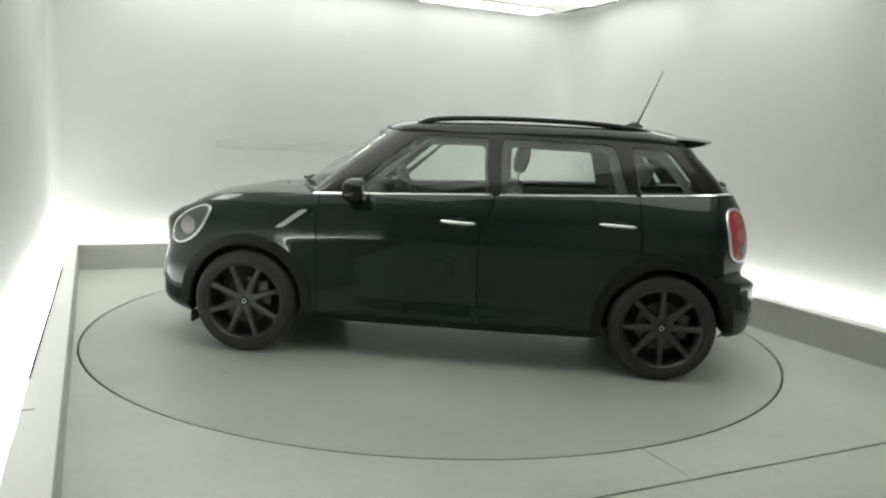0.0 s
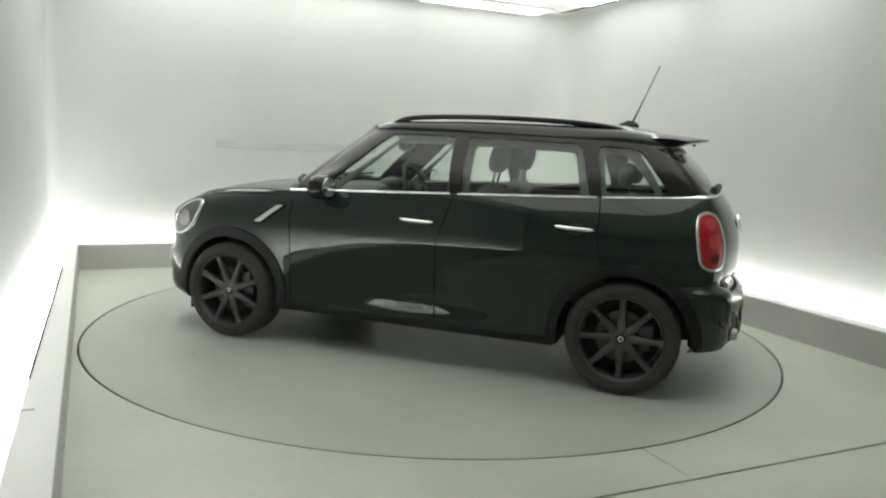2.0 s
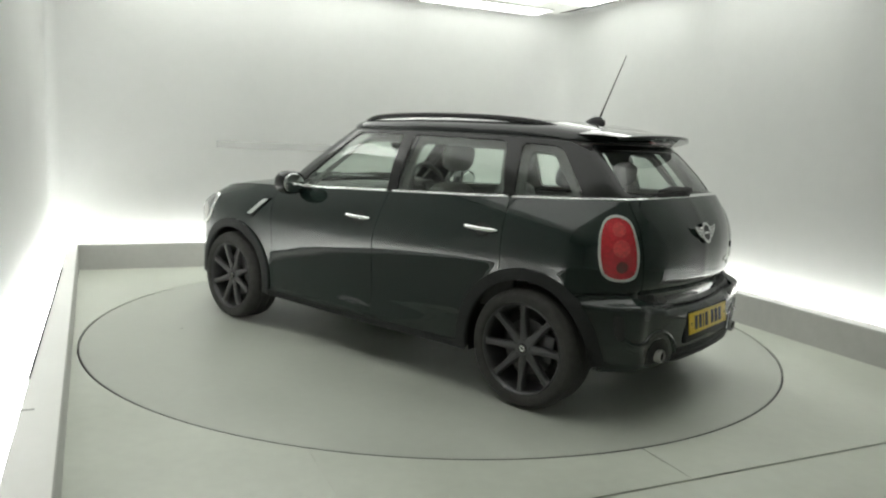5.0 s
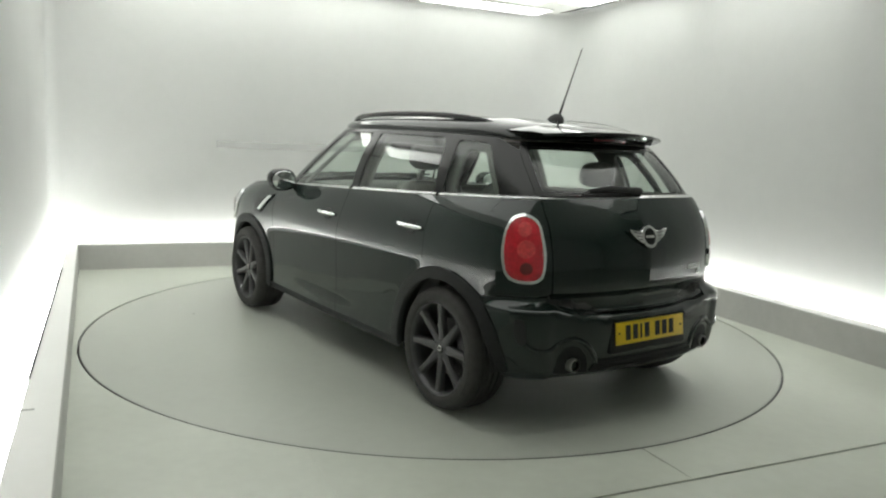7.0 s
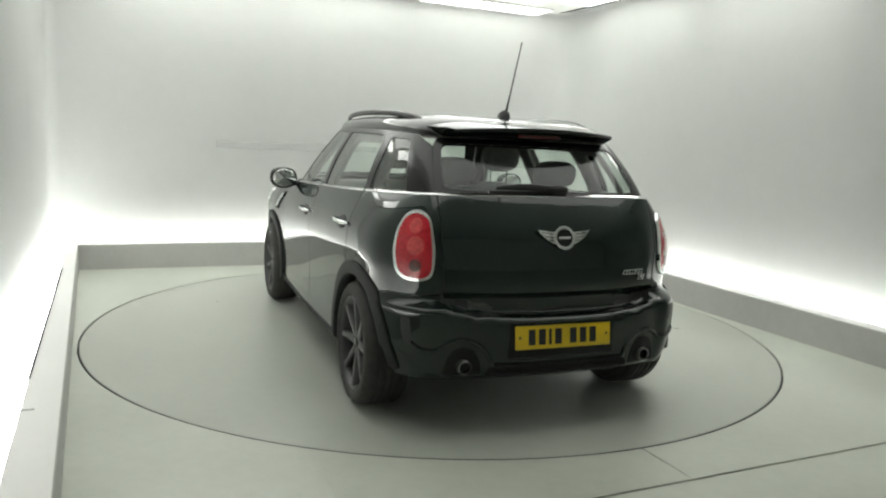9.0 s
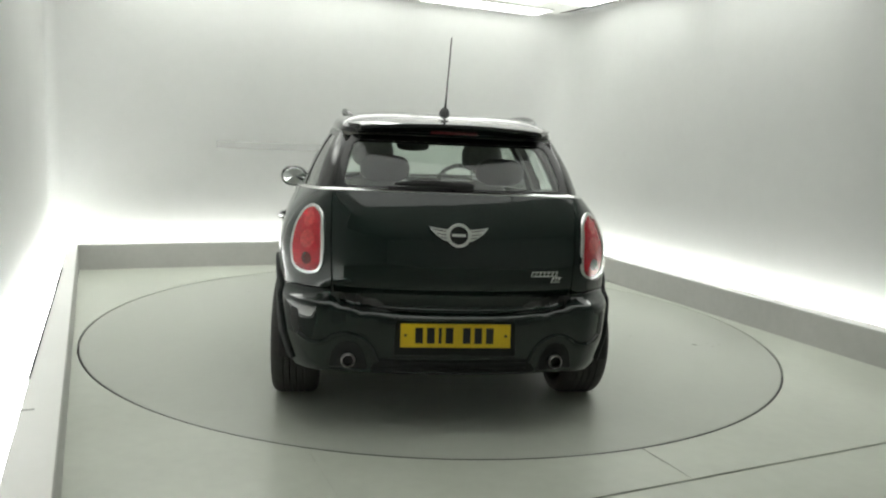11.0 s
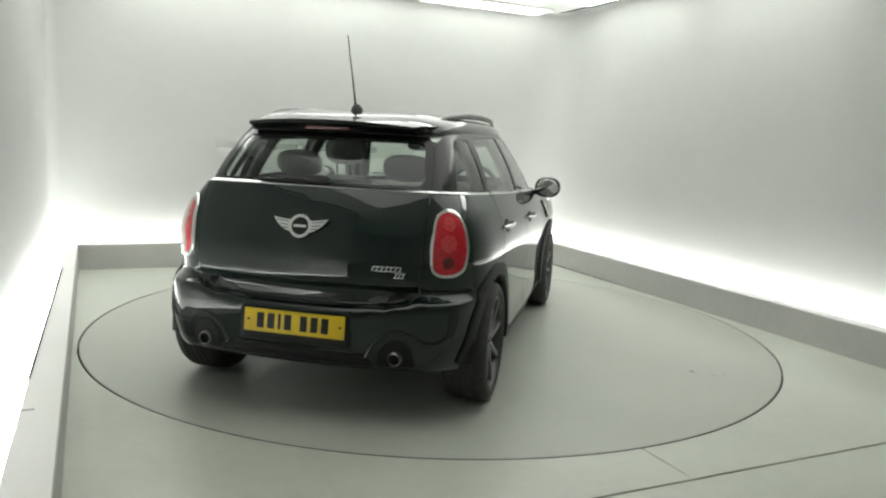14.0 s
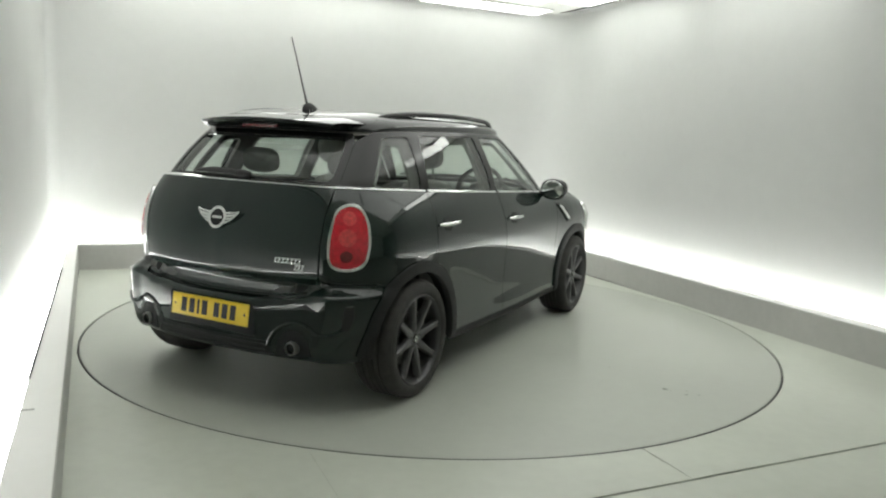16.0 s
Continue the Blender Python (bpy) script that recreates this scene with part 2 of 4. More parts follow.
def rounded_wall():
    """Left, back and right wall in one sheet with coved corners, that bends over into the ceiling."""
    path = rounded([(-WALL_U, FRONT), (-WALL_U, WALL_V), (WALL_U, WALL_V), (WALL_U, FRONT)], [0, 0.12, 0.60, 0], 14)
    path = resample(path, 0.2)
    path = path[:[i for i, p in enumerate(path) if p[0] > WALL_U - 0.001][-1] + 1]
    bm = bmesh.new()
    rows = []
    cove = 0.05
    heights = [(-0.05 + (TOP - cove + 0.05) * k / 14, 0.0) for k in range(15)] + [(TOP - cove + cove * math.sin(a), cove * (1 - math.cos(a))) for a in [math.pi / 2 * k / 8 for k in range(1, 9)]]
    for z, inn in heights:
        row = []
        for i, (x, y) in enumerate(path):
            k = (WALL_U - inn) / WALL_U
            row.append(bm.verts.new((x * k, (y if y < 0 else y * (WALL_V - inn) / WALL_V), z)))
        rows.append(row)
    for r0, r1 in zip(rows, rows[1:]):
        for i in range(len(path) - 1):
            bm.faces.new((r0[i], r0[i + 1], r1[i + 1], r1[i]))
    bmesh.ops.solidify(bm, geom=bm.faces[:], thickness=-0.08)
    return bm


def build_room():
    setting("wall_booth", rounded_wall(), M_WALL, "smooth white painted booth walls with coved corners", "wall", smooth=True)
    # ceiling with openings for the light panels is a slab above them
    setting("ceiling", box_bm((5.3, 6.0, 0.1), (0, 0.0, TOP + 0.05)), M_CEIL, "white painted ceiling of the photo booth", "ceiling")
    # kerb: back, and one along each side; the side kerbs draw slightly in towards the front
    for name, foot in (("kerb_back", [(-2.55, BACK), (2.55, BACK), (2.60, BACK + 0.10), (-2.60, BACK + 0.10)]),
                       ("kerb_left", [(-2.60, FRONT), (-2.432, FRONT), (-2.506, BACK - 0.002), (-2.60, BACK - 0.002)]),
                       ("kerb_right", [(2.452, FRONT), (2.62, FRONT), (2.62, BACK - 0.002), (2.54, BACK - 0.002)])):
        kerb = setting(name, prism_bm(foot, 0.240, 0.004), M_KERB, "low kerb, greyed for shade, in front of a light strip", "kerb")
        cx, cy = sum(p[0] for p in foot) / 4, sum(p[1] for p in foot) / 4
        inner = [(x + math.copysign(0.005, cx - x), y + math.copysign(0.005, cy - y)) for x, y in foot]
        # whiter than the faces below, as colour for the glow on top
        part("kerb_cap", placed(prism_bm(inner, 0.006, 0.001), ROOM @ pose(0, 0, 0.2405)), M_LEDGE, kerb, "kerb top whitened for the glow of the light strip", smooth=False)
        if name == "kerb_left":
            part("ledge_joint", placed(box_bm((0.012, 2.84, 0.004), (-2.590, 0.03, 0.2497), 0.0, Matrix.Rotation(radians(-0.25), 4, "Z")), ROOM), M_SEAL, kerb, "grey joint line", smooth=False)
            part("ledge_joint", placed(box_bm((0.05, 0.008, 0.003), (-2.570, -1.80, 0.2492)), ROOM), M_MARK, kerb, smooth=False)
    for name, size, at in (("light_strip_back", (2 * HALF_U + 0.2, 0.14, 0.02), (0, BACK + 0.182, 0.190)),
                           ("light_strip_left", (0.142, BACK - FRONT + 0.1, 0.02), (-2.682, (BACK + FRONT) / 2 + 0.05, 0.190)),
                           ("light_strip_right", (0.124, BACK - FRONT + 0.1, 0.02), (2.690, (BACK + FRONT) / 2 + 0.05, 0.190))):
        setting(name, box_bm(size, at), M_STRIP if name == "light_strip_back" else M_STRIP_SIDE, "glowing white light strip between kerb and wall", "light strip")
    # fixed floor round the table: one large plate with a notch, a smaller plate in it, and the apron
    g = 0.0016
    r = ROUND + 0.0125
    arc = lambda a0, a1, n: [(r * math.cos(a0 + (a1 - a0) * k / n), r * math.sin(a0 + (a1 - a0) * k / n)) for k in range(n + 1)]
    a_left = math.pi + math.acos(1.47 / r)
    a_mid = 1.5 * math.pi
    edge = -2.78
    big = [(-HALF_U, edge), (-HALF_U, BACK), (HALF_U, BACK), (HALF_U, edge), (g, edge)]
    ring = arc(a_mid + 0.0015, a_left + 2 * math.pi - 0.0003, 150)
    big += ring + [(-1.4705, edge)]
    small = [(-1.4695, edge)] + arc(a_left + 0.0003, a_mid - 0.0015, 30) + [(-g, edge)]
    from mathutils.geometry import delaunay_2d_cdt
    for name, poly in (("floor", big), ("floor_plate", small)):
        v2, e2, f2, *_ = delaunay_2d_cdt([Vector(p) for p in poly], [(i, (i + 1) % len(poly)) for i in range(len(poly))], [], 1, 1e-5)
        bm = bmesh.new()
        vs = [bm.verts.new((v.x, v.y, 0)) for v in v2]
        for f in f2:
            bm.faces.new([vs[i] for i in f])
        bmesh.ops.recalc_face_normals(bm, faces=bm.faces)
        ext = bmesh.ops.extrude_face_region(bm, geom=bm.faces[:])
        bmesh.ops.translate(bm, vec=(0, 0, -0.03), verts=[e for e in ext["geom"] if isinstance(e, bmesh.types.BMVert)])
        setting(name, bm, M_FLOOR, "grey painted floor plate round the turntable", "floor")
    setting("floor_apron", box_bm((9.0, 4.6, 0.03), (0, edge - 0.013 - 2.3, -0.015)), M_FLOOR, "grey painted floor in front of the turntable", "floor")
    setting("floor_pit", box_bm((6.0, 6.4, 0.1), (0, 0, -0.13)), M_PIT, "dark pit floor under the turntable", "floor")
    setting("wall_mark", box_bm((1.75, 0.012, 0.065), (-0.32, WALL_V + 0.002, 1.238)), M_MARK, "faint grey horizontal strip on the back wall", "wall strip")
    # the unlit bay in which the camera stands
    # added out of view; left white, right greyer, to shape the tailgate's reflections
    setting("wall_bay_left", box_bm((0.1, 4.2, 3.0), (-4.5, FRONT - 2.2, 1.5)), M_WALL, "unseen wall of the unlit bay, white for the car's reflections", "wall")
    setting("wall_bay_right", box_bm((0.1, 4.2, 3.0), (4.5, FRONT - 2.2, 1.5)), M_BAY, "unseen wall of the unlit bay, greyer for the car's reflections", "wall")
    setting("wall_bay_end", box_bm((9.0, 0.1, 3.0), (0, FRONT - 4.3, 1.5)), M_WALL, "unseen end wall of the unlit bay, white for the car's reflections", "wall")
    setting("wall_jamb_left", box_bm((1.65, 0.1, 3.0), (-3.62, FRONT - 0.06, 1.5)), M_WALL, "unseen wall beside the booth opening, white for the car's reflections", "wall")
    setting("wall_jamb_right", box_bm((1.65, 0.1, 3.0), (3.62, FRONT - 0.06, 1.5)), M_BAY, "unseen wall beside the booth opening, greyer for the car's reflections", "wall")
    setting("ceiling_bay", box_bm((9.2, 4.5, 0.1), (0, FRONT - 2.2, 3.05)), M_CEIL, "unseen ceiling of the unlit bay, white for the car's reflections", "ceiling")


def ceiling_light(long, wide, label):
    """Flat light: white frame and glowing diffuser."""
    root = new("ceiling_light")
    bm = joined(box_bm((long, 0.012, 0.014), (0, wide / 2 - 0.006, -0.006)), box_bm((long, 0.012, 0.014), (0, 0.006 - wide / 2, -0.006)),
                box_bm((0.012, wide - 0.024, 0.014), (long / 2 - 0.006, 0, -0.006)), box_bm((0.012, wide - 0.024, 0.014), (0.006 - long / 2, 0, -0.006)))
    part("frame", bm, M_CEIL, root, smooth=False)
    part("diffuser", box_bm((long - 0.025, wide - 0.025, 0.012), (0, 0, -0.008)), M_PANEL if wide > 0.6 else M_SLIM, root, "glowing white diffuser", smooth=False)
    return tagged(root, label, "ceiling light", group="ceiling lights")


def build_lights():
    for long, wide, label, spots in ((1.70, 2.12, "wide flat white ceiling light with a glowing diffuser", [(u, v, 90) for v in (1.48, -0.24, -1.96) for u in (1.07, -1.07)]),
                                     (1.5, 0.42, "slim white ceiling light close to the wall", [(1.72, 2.72, 0), (0.1, 2.72, 0), (-1.52, 2.72, 0), (2.42, 1.30, 90), (2.42, -0.45, 90), (-2.42, 1.30, 90)])):
        first = ceiling_light(long, wide, label)
        first.matrix_basis = ROOM @ pose(spots[0][0], spots[0][1], TOP, 0, 0, spots[0][2])
        for u, v, a in spots[1:]:
            copy_thing(first, ROOM @ pose(u, v, TOP, 0, 0, a))


build_room()
build_lights()


M_LINING = principled("dark_grey_pillar_lining", (0.16, 0.16, 0.152), 0.8, noise_scale=30, vary=0.15)

# ---- the car: forward is +x, its left +y, the wheels stand on z = 0 ----
car = new("car")
tagged(car, "dark green five-door hatchback car with black wheels on a turntable", "car")


def spline(points, n=24):
    """Dense points of a smooth curve through the control points."""
    p = np.array(points, float)
    q = np.vstack([2 * p[0] - p[1], p, 2 * p[-1] - p[-2]])
    out = []
    for i in range(1, len(q) - 2):
        for k in range(n):
            t = k / n
            a, b, c, d = q[i - 1], q[i], q[i + 1], q[i + 2]
            out.append(0.5 * (2 * b + (c - a) * t + (2 * a - 5 * b + 4 * c - d) * t * t + (3 * b - a - 3 * c + d) * t ** 3))
    out.append(q[-2])
    return np.array(out)


# half outlines seen from above, from the middle of the nose to the middle of the tail
MID = spline([(2.025, 0), (2.005, .3), (1.945, .575), (1.835, .765), (1.61, .866), (1.25, .890), (.85, .880), (.3, .882), (-.23, .886), (-.8, .886), (-1.2, .878), (-1.52, .848), (-1.70, .75), (-1.81, .60), (-1.88, .3), (-1.90, 0)])
SHOULDER = spline([(1.89, 0, .80), (1.87, .3, .815), (1.80, .52, .86), (1.70, .68, .92), (1.5, .755, .98), (1.2, .785, 1.01), (.85, .80, 1.02), (.3, .823, 1.045), (-.23, .828, 1.068), (-.8, .81, 1.09), (-1.15, .775, 1.105), (-1.45, .715, 1.118), (-1.62, .65, 1.126), (-1.71, .56, 1.131), (-1.755, .3, 1.135), (-1.77, 0, 1.135)])
STEPS = np.concatenate([[0], np.cumsum(np.hypot(*np.diff(MID, axis=0).T))])
LENGTH = float(STEPS[-1])


def at(table, s):
    return [float(np.interp(s, STEPS, table[:, k])) for k in range(table.shape[1])]


def sm(a, b, x):
    t = max(0.0, min(1.0, (x - a) / (b - a)))
    return t * t * (3 - 2 * t)


AXLE_F, AXLE_R, HUB_Z, TYRE_R = 1.2975, -1.2975, 0.322, 0.322


# how far the doors stand in below the widest line, by height
FLANK = spline([(0.16, -0.018), (0.22, -0.0155), (0.28, -0.014), (0.33, -0.0135), (0.38, -0.013), (0.44, -0.0128), (0.52, -0.0124), (0.60, -0.0098), (0.68, -0.0054), (0.74, -0.0018), (0.78, 0.0), (0.82, 0.0)], 10)


def ledge(y):
    """Height of the step from the tailgate to the rear bumper."""
    return 0.583 + 0.050 * sm(0.3, 0.62, abs(y))


def body(s, z):
    """The lower body: s metres along the outline from the nose, at height z."""
    mx, my = at(MID, s)
    tx, ty, tz = at(SHOULDER, s)
    t = max(0.0, (z - 0.78) / (tz - 0.78)) if tz > 0.79 else 0.0
    g = t ** 2.3 if t < 1.3 else t
    x, y = mx + (tx - mx) * g, my + (ty - my) * g
    rear, front = sm(-1.35, -1.75, mx), sm(1.4, 1.85, mx)
    side = 1 - max(rear, front)
    if z < 0.78:
        y += side * (float(np.interp(z, FLANK[:, 0], FLANK[:, 1])) + 0.011 * sm(0.41, 0.29, z) * math.exp(-((x + 0.02) / 0.58) ** 2))
        x += rear * (0.02 * (0.78 - max(z, 0.6)) + 0.026 * sm(0.705, 0.645, z) * sm(0.66, 0.56, y))
        k = sm(ledge(y) + 0.016, ledge(y) - 0.036, z)
        x -= rear * (0.082 * k - 0.006 * sm(0.55, 0.4, z) - 0.10 * sm(0.36, 0.2, z) ** 2)
        y += rear * 0.018 * k * sm(0, 0.5, y)
        x += front * (0.025 * sm(0.62, 0.5, z) - 0.20 * sm(0.36, 0.13, z) ** 2)
        y -= 0.035 * sm(0.45, 0.28, z) * sm(-1.42, -1.68, x) * sm(0.3, 0.7, y)
        y -= (0.05 * sm(0.30, 0.18, z) ** 2) * (1 if y > 0.3 else y / 0.3)
    for ax in (AXLE_F, AXLE_R):
        r = math.hypot(x - ax, z - HUB_Z)
        y += 0.004 * math.exp(-((r - 0.385) / 0.05) ** 2) * sm(0.3, 0.6, y)
    return Vector((x, y, z))


def off(surf, d):
    """The same surface moved outwards by d."""
    def moved(s, z):
        e = 0.004
        p = surf(s, z)
        n = (surf(s + e, z) - surf(s - e, z)).cross(surf(s, z + e) - surf(s, z - e)).normalized()
        if n.dot(p - Vector((max(-1.2, min(1.2, p.x * 0.9)), 0, 0.75))) < 0:
            n = -n
        return p + n * d
    return moved


def from_tail(surf, length):
    """Counted from the middle of the tail, to both sides."""
    def f(q, z):
        p = surf(length - abs(q), z)
        return Vector((p.x, p.y if q >= 0 else -p.y, p.z))
    return f


def from_nose(surf):
    def f(q, z):
        p = surf(abs(q), z)
        return Vector((p.x, p.y if q >= 0 else -p.y, p.z))
    return f


def find(surf, length, z, x=None, y=None):
    """The s at which the surface has this x (on the side) or this y (on the tail)."""
    lo, hi = (0.0, length) if y is None else (length - 0.95, length)
    for _ in range(40):
        m = (lo + hi) / 2
        p = surf(m, z)
        if (p.x > x) if y is None else (p.y > y):
            lo = m
        else:
            hi = m
    return (lo + hi) / 2


BODY_T = from_tail(body, LENGTH)
BODY_N = from_nose(body)


def bx(x, z):
    return (find(body, LENGTH, z, x=x), z)


def bq(y, z):
    """Tail coordinate of a point of the lower body at sideways distance y."""
    return ((LENGTH - find(body, LENGTH, z, y=abs(y))) * (1 if y >= 0 else -1), z)


def shoulder_z(x):
    return float(np.interp(-x, -SHOULDER[:, 0], SHOULDER[:, 2]))


def arch(ax, r, a0, a1, n=18):
    """Points of a wheel arch in (x, z), angles in degrees from the front over the top."""
    return [(ax + r * math.cos(radians(a0 + (a1 - a0) * k / n)), HUB_Z + r * math.sin(radians(a0 + (a1 - a0) * k / n))) for k in range(n + 1)]


SILL = 0.285
GAP = 0.0032
CUT = 0.40


def side_outline(pts):
    return [bx(x, z) for x, z in pts]


def top_line(x0, x1, n=10, drop=0.004):
    """Along the shoulder from x0 to x1."""
    return [(x0 + (x1 - x0) * k / n, shoulder_z(x0 + (x1 - x0) * k / n) - drop) for k in range(n + 1)]


def door_line(z):
    """The shut line between the doors."""
    return -0.170 - 0.085 * sm(0.72, 1.09, z) - 0.012 * sm(0.55, 0.25, z)


def build_body():
    step = 0.032
    # front wing
    a = math.degrees(math.asin((SILL - HUB_Z) / CUT))
    wing = top_line(1.84, 0.845 + GAP, 14) + [(0.84 + GAP, 0.6), (0.835 + GAP, SILL)] + arch(AXLE_F, CUT, 180 - a, 38, 22) + [(1.70, 0.60)]
    both("front_wing", sheet(side_outline(wing), body, step, 0.02), M_PAINT, car)
    # front door
    seam = [(door_line(z), z) for z in (1.064, 1.0, 0.93, 0.86, 0.78, 0.70, 0.6, 0.45, SILL)]
    door = top_line(0.845 - GAP, door_line(1.068) + GAP, 12) + [(x + GAP, z) for x, z in seam] + [(0.835 - GAP, SILL), (0.84 - GAP, 0.6)]
    fd = both("front_door", sheet(side_outline(door), body, step, 0.02), M_PAINT, car)
    # rear door, cut by the arch
    low = [(x - GAP, z) for x, z in reversed(seam)]
    rdoor = low + top_line(door_line(1.068) - GAP, -1.115 + GAP, 10) + [(-1.128 + GAP, 0.95), (-1.135 + GAP, HUB_Z + CUT * math.sin(math.acos((1.2975 - 1.135) / CUT)))] + arch(AXLE_R, CUT, math.degrees(math.acos((1.2975 - 1.135) / CUT)), a, 14)
    rd = both("rear_door", sheet(side_outline(rdoor), body, step, 0.02), M_PAINT, car)
    # rear quarter round the corner to the tailgate, with the lamp let in
    b1 = math.degrees(math.acos((1.2975 - 1.135) / CUT))
    pts = side_outline([(-1.135 - GAP, HUB_Z + CUT * math.sin(math.acos((1.2975 - 1.135) / CUT))), (-1.128 - GAP, 0.95)] + top_line(-1.115 - GAP, -1.55, 8))
    tail = [(LENGTH - q, z) for q, z in (bq(0.59 + GAP, 1.124), bq(0.592 + GAP, 1.0), bq(0.59 + GAP, 0.85), bq(0.585 + GAP, 0.70), bq(0.585 + GAP, 0.672), bq(0.70, 0.672))]
    back = side_outline([(-1.62, 0.665)] + list(reversed(arch(AXLE_R, CUT, b1, 126, 14))))
    both("rear_quarter", sheet(pts + tail + back, body, step, 0.02), M_PAINT, car)
    # tailgate
    edge = [(0.59, 1.124), (0.592, 1.0), (0.59, 0.85), (0.583, 0.70), (0.575, 0.645), (0.54, 0.612), (0.44, 0.594), (0.3, 0.586), (0.15, 0.583)]
    half = [bq(y - GAP, z) for y, z in edge]
    gate = half + [(0.0, 0.583)] + [(-q, z) for q, z in reversed(half)] + [(q, 1.131) for q in np.linspace(-half[0][0] * 0.95, half[0][0] * 0.95, 14)]
    sheet_part("tailgate", sheet(gate, BODY_T, 0.024, 0.02), M_PAINT, car)
    # rear bumper
    e2 = [bq(y, z - 0.010) for y, z in edge[4:]]
    bl = [(bq(0.40, 0.285)[0], 0.285), (bq(0.60, 0.278)[0], 0.278), (bq(0.70, 0.274)[0], 0.274)] + [(LENGTH - bx(x, z)[0], z) for x, z in arch(AXLE_R, CUT, 187, 128, 12)] + [(LENGTH - bx(-1.62, 0.66)[0], 0.66), (bq(0.70, 0.664)[0], 0.664), (bq(0.59, 0.664)[0], 0.664)] + e2
    bumper = bl + [(-q, z) for q, z in reversed(bl)]
    well = rounded([(0.275, 0.550), (0.275, 0.392), (-0.275, 0.392), (-0.275, 0.550)], 0.022)
    sheet_part("rear_bumper", sheet(bumper, BODY_T, 0.024, 0.02, [well]), M_PAINT, car)
    # front bumper and nose
    f0 = bx(1.70, 0.60)[0]
    fl = [(f0, 0.60)] + [(bx(x, z)[0], z) for x, z in reversed(arch(AXLE_F, CUT, -20, 38, 12))] + [(bx(1.80, 0.17)[0], 0.17)]
    top = [(0.0, 0.79), (0.3, 0.805), (0.55, 0.845), (0.74, 0.905)]
    nose = [(q, z) for q, z in top] + fl
    nose = nose + [(-q, z) for q, z in reversed(nose) if q > 0.001]
    sheet_part("front_bumper", sheet(nose, BODY_N, step, 0.02), M_PAINT, car)
    # sills
    sill = [bx(x, z) for x, z in ((0.90, SILL - 0.004), (-0.90, SILL - 0.004), (-0.915, 0.236), (0.915, 0.236))]
    both("sill", sheet(sill, off(body, 0.004), 0.05, 0.03), M_PLASTIC, car, "black plastic sill")
    # wheel arch trims
    for ax, name in ((AXLE_F, "arch_trim"), (AXLE_R, "arch_trim")):
        outer = arch(ax, 0.428, -4 if ax > 0 else -10, 190 if ax > 0 else 182, 36)
        inner = arch(ax, 0.367, 190 if ax > 0 else 182, -4 if ax > 0 else -10, 36)
        both(name, sheet(side_outline(outer + inner), off(body, 0.013), 0.025, 0.05), M_PLASTIC, car, "black plastic wheel arch trim")
    # inner shell behind the shut lines
    shell = [(0.05, 0.24), (0.05, 0.70), (0.7, 0.82)] + [(bx(x, 0.9)[0], shoulder_z(x) - 0.03) for x in np.linspace(1.6, -1.6, 20)] + [(LENGTH - 0.02, 1.09), (LENGTH - 0.02, 0.24)]
    cuts = [side_outline(list(reversed(arch(ax, 0.385, 0, 345, 22)))) for ax in (AXLE_F, AXLE_R)]
    both("inner_shell", sheet(shell, off(body, -0.03), 0.09, 0.0, cuts), M_TRIM, car, "dark inner body shell")


def roof_z(x):
    return float(np.interp(-x, [-0.55, -0.32, -0.14, 0.2, 0.5, 0.87, 1.18, 1.36, 1.5], [1.488, 1.515, 1.530, 1.542, 1.543, 1.538, 1.525, 1.50, 1.47]))


BELT = spline([(1.13, 0), (1.09, .3), (1.0, .55), (.865, .72), (.61, .78), (.2, .80), (-.23, .806), (-.7, .793), (-1.11, .757), (-1.4, .705), (-1.58, .645), (-1.675, .56), (-1.73, .3), (-1.745, 0)])
EAVES = spline([(.57, 0, 1.455), (.545, .25, 1.452), (.475, .43, 1.442), (.355, .54, 1.437), (.19, .59, 1.437), (-.05, .612, 1.437), (-.35, .622, 1.437), (-.7, .617, 1.434), (-1.0, .602, 1.428), (-1.22, .58, 1.42), (-1.36, .545, 1.412), (-1.435, .47, 1.405), (-1.49, .25, 1.405), (-1.505, 0, 1.405)])
G_STEPS = np.concatenate([[0], np.cumsum(np.hypot(*np.diff((BELT + EAVES[:, :2]) / 2, axis=0).T))])
G_LEN = float(G_STEPS[-1])


def g_at(table, s):
    return [float(np.interp(s, G_STEPS, table[:, k])) for k in range(table.shape[1])]


def belt_z(x):
    return float(np.interp(-x, [-1.1, -0.84, -0.3, 0.23, 0.8, 1.15, 1.6, 1.75], [1.055, 1.024, 1.047, 1.072, 1.094, 1.108, 1.13, 1.14]))


def house(s, z):
    """The greenhouse: s metres along its outline from the middle of the windscreen."""
    ax, ay = g_at(BELT, s)
    ex, ey, ez = g_at(EAVES, s)
    h = (z - belt_z(ax)) / (ez - belt_z(ax))
    k = 0.016 * 4 * h * (1 - h)
    x, y = ax + (ex - ax) * h, ay + (ey - ay) * h
    out = Vector((x - max(-1.1, min(0.4, x)), y * 0.8, 0))
    if out.length > 1e-4:
        out.normalize()
    return Vector((x + out.x * k, y + out.y * k, z))


HOUSE_T = from_tail(house, G_LEN)
HOUSE_N = from_nose(house)


def hx(x, z):
    return (find(house, G_LEN, z, x=x), z)


def hq(y, z):
    lo, hi = 0.0, 0.9
    for _ in range(40):
        m = (lo + hi) / 2
        lo, hi = (m, hi) if house(G_LEN - m, z).y < abs(y) else (lo, m)
    return (lo if y >= 0 else -lo, z)


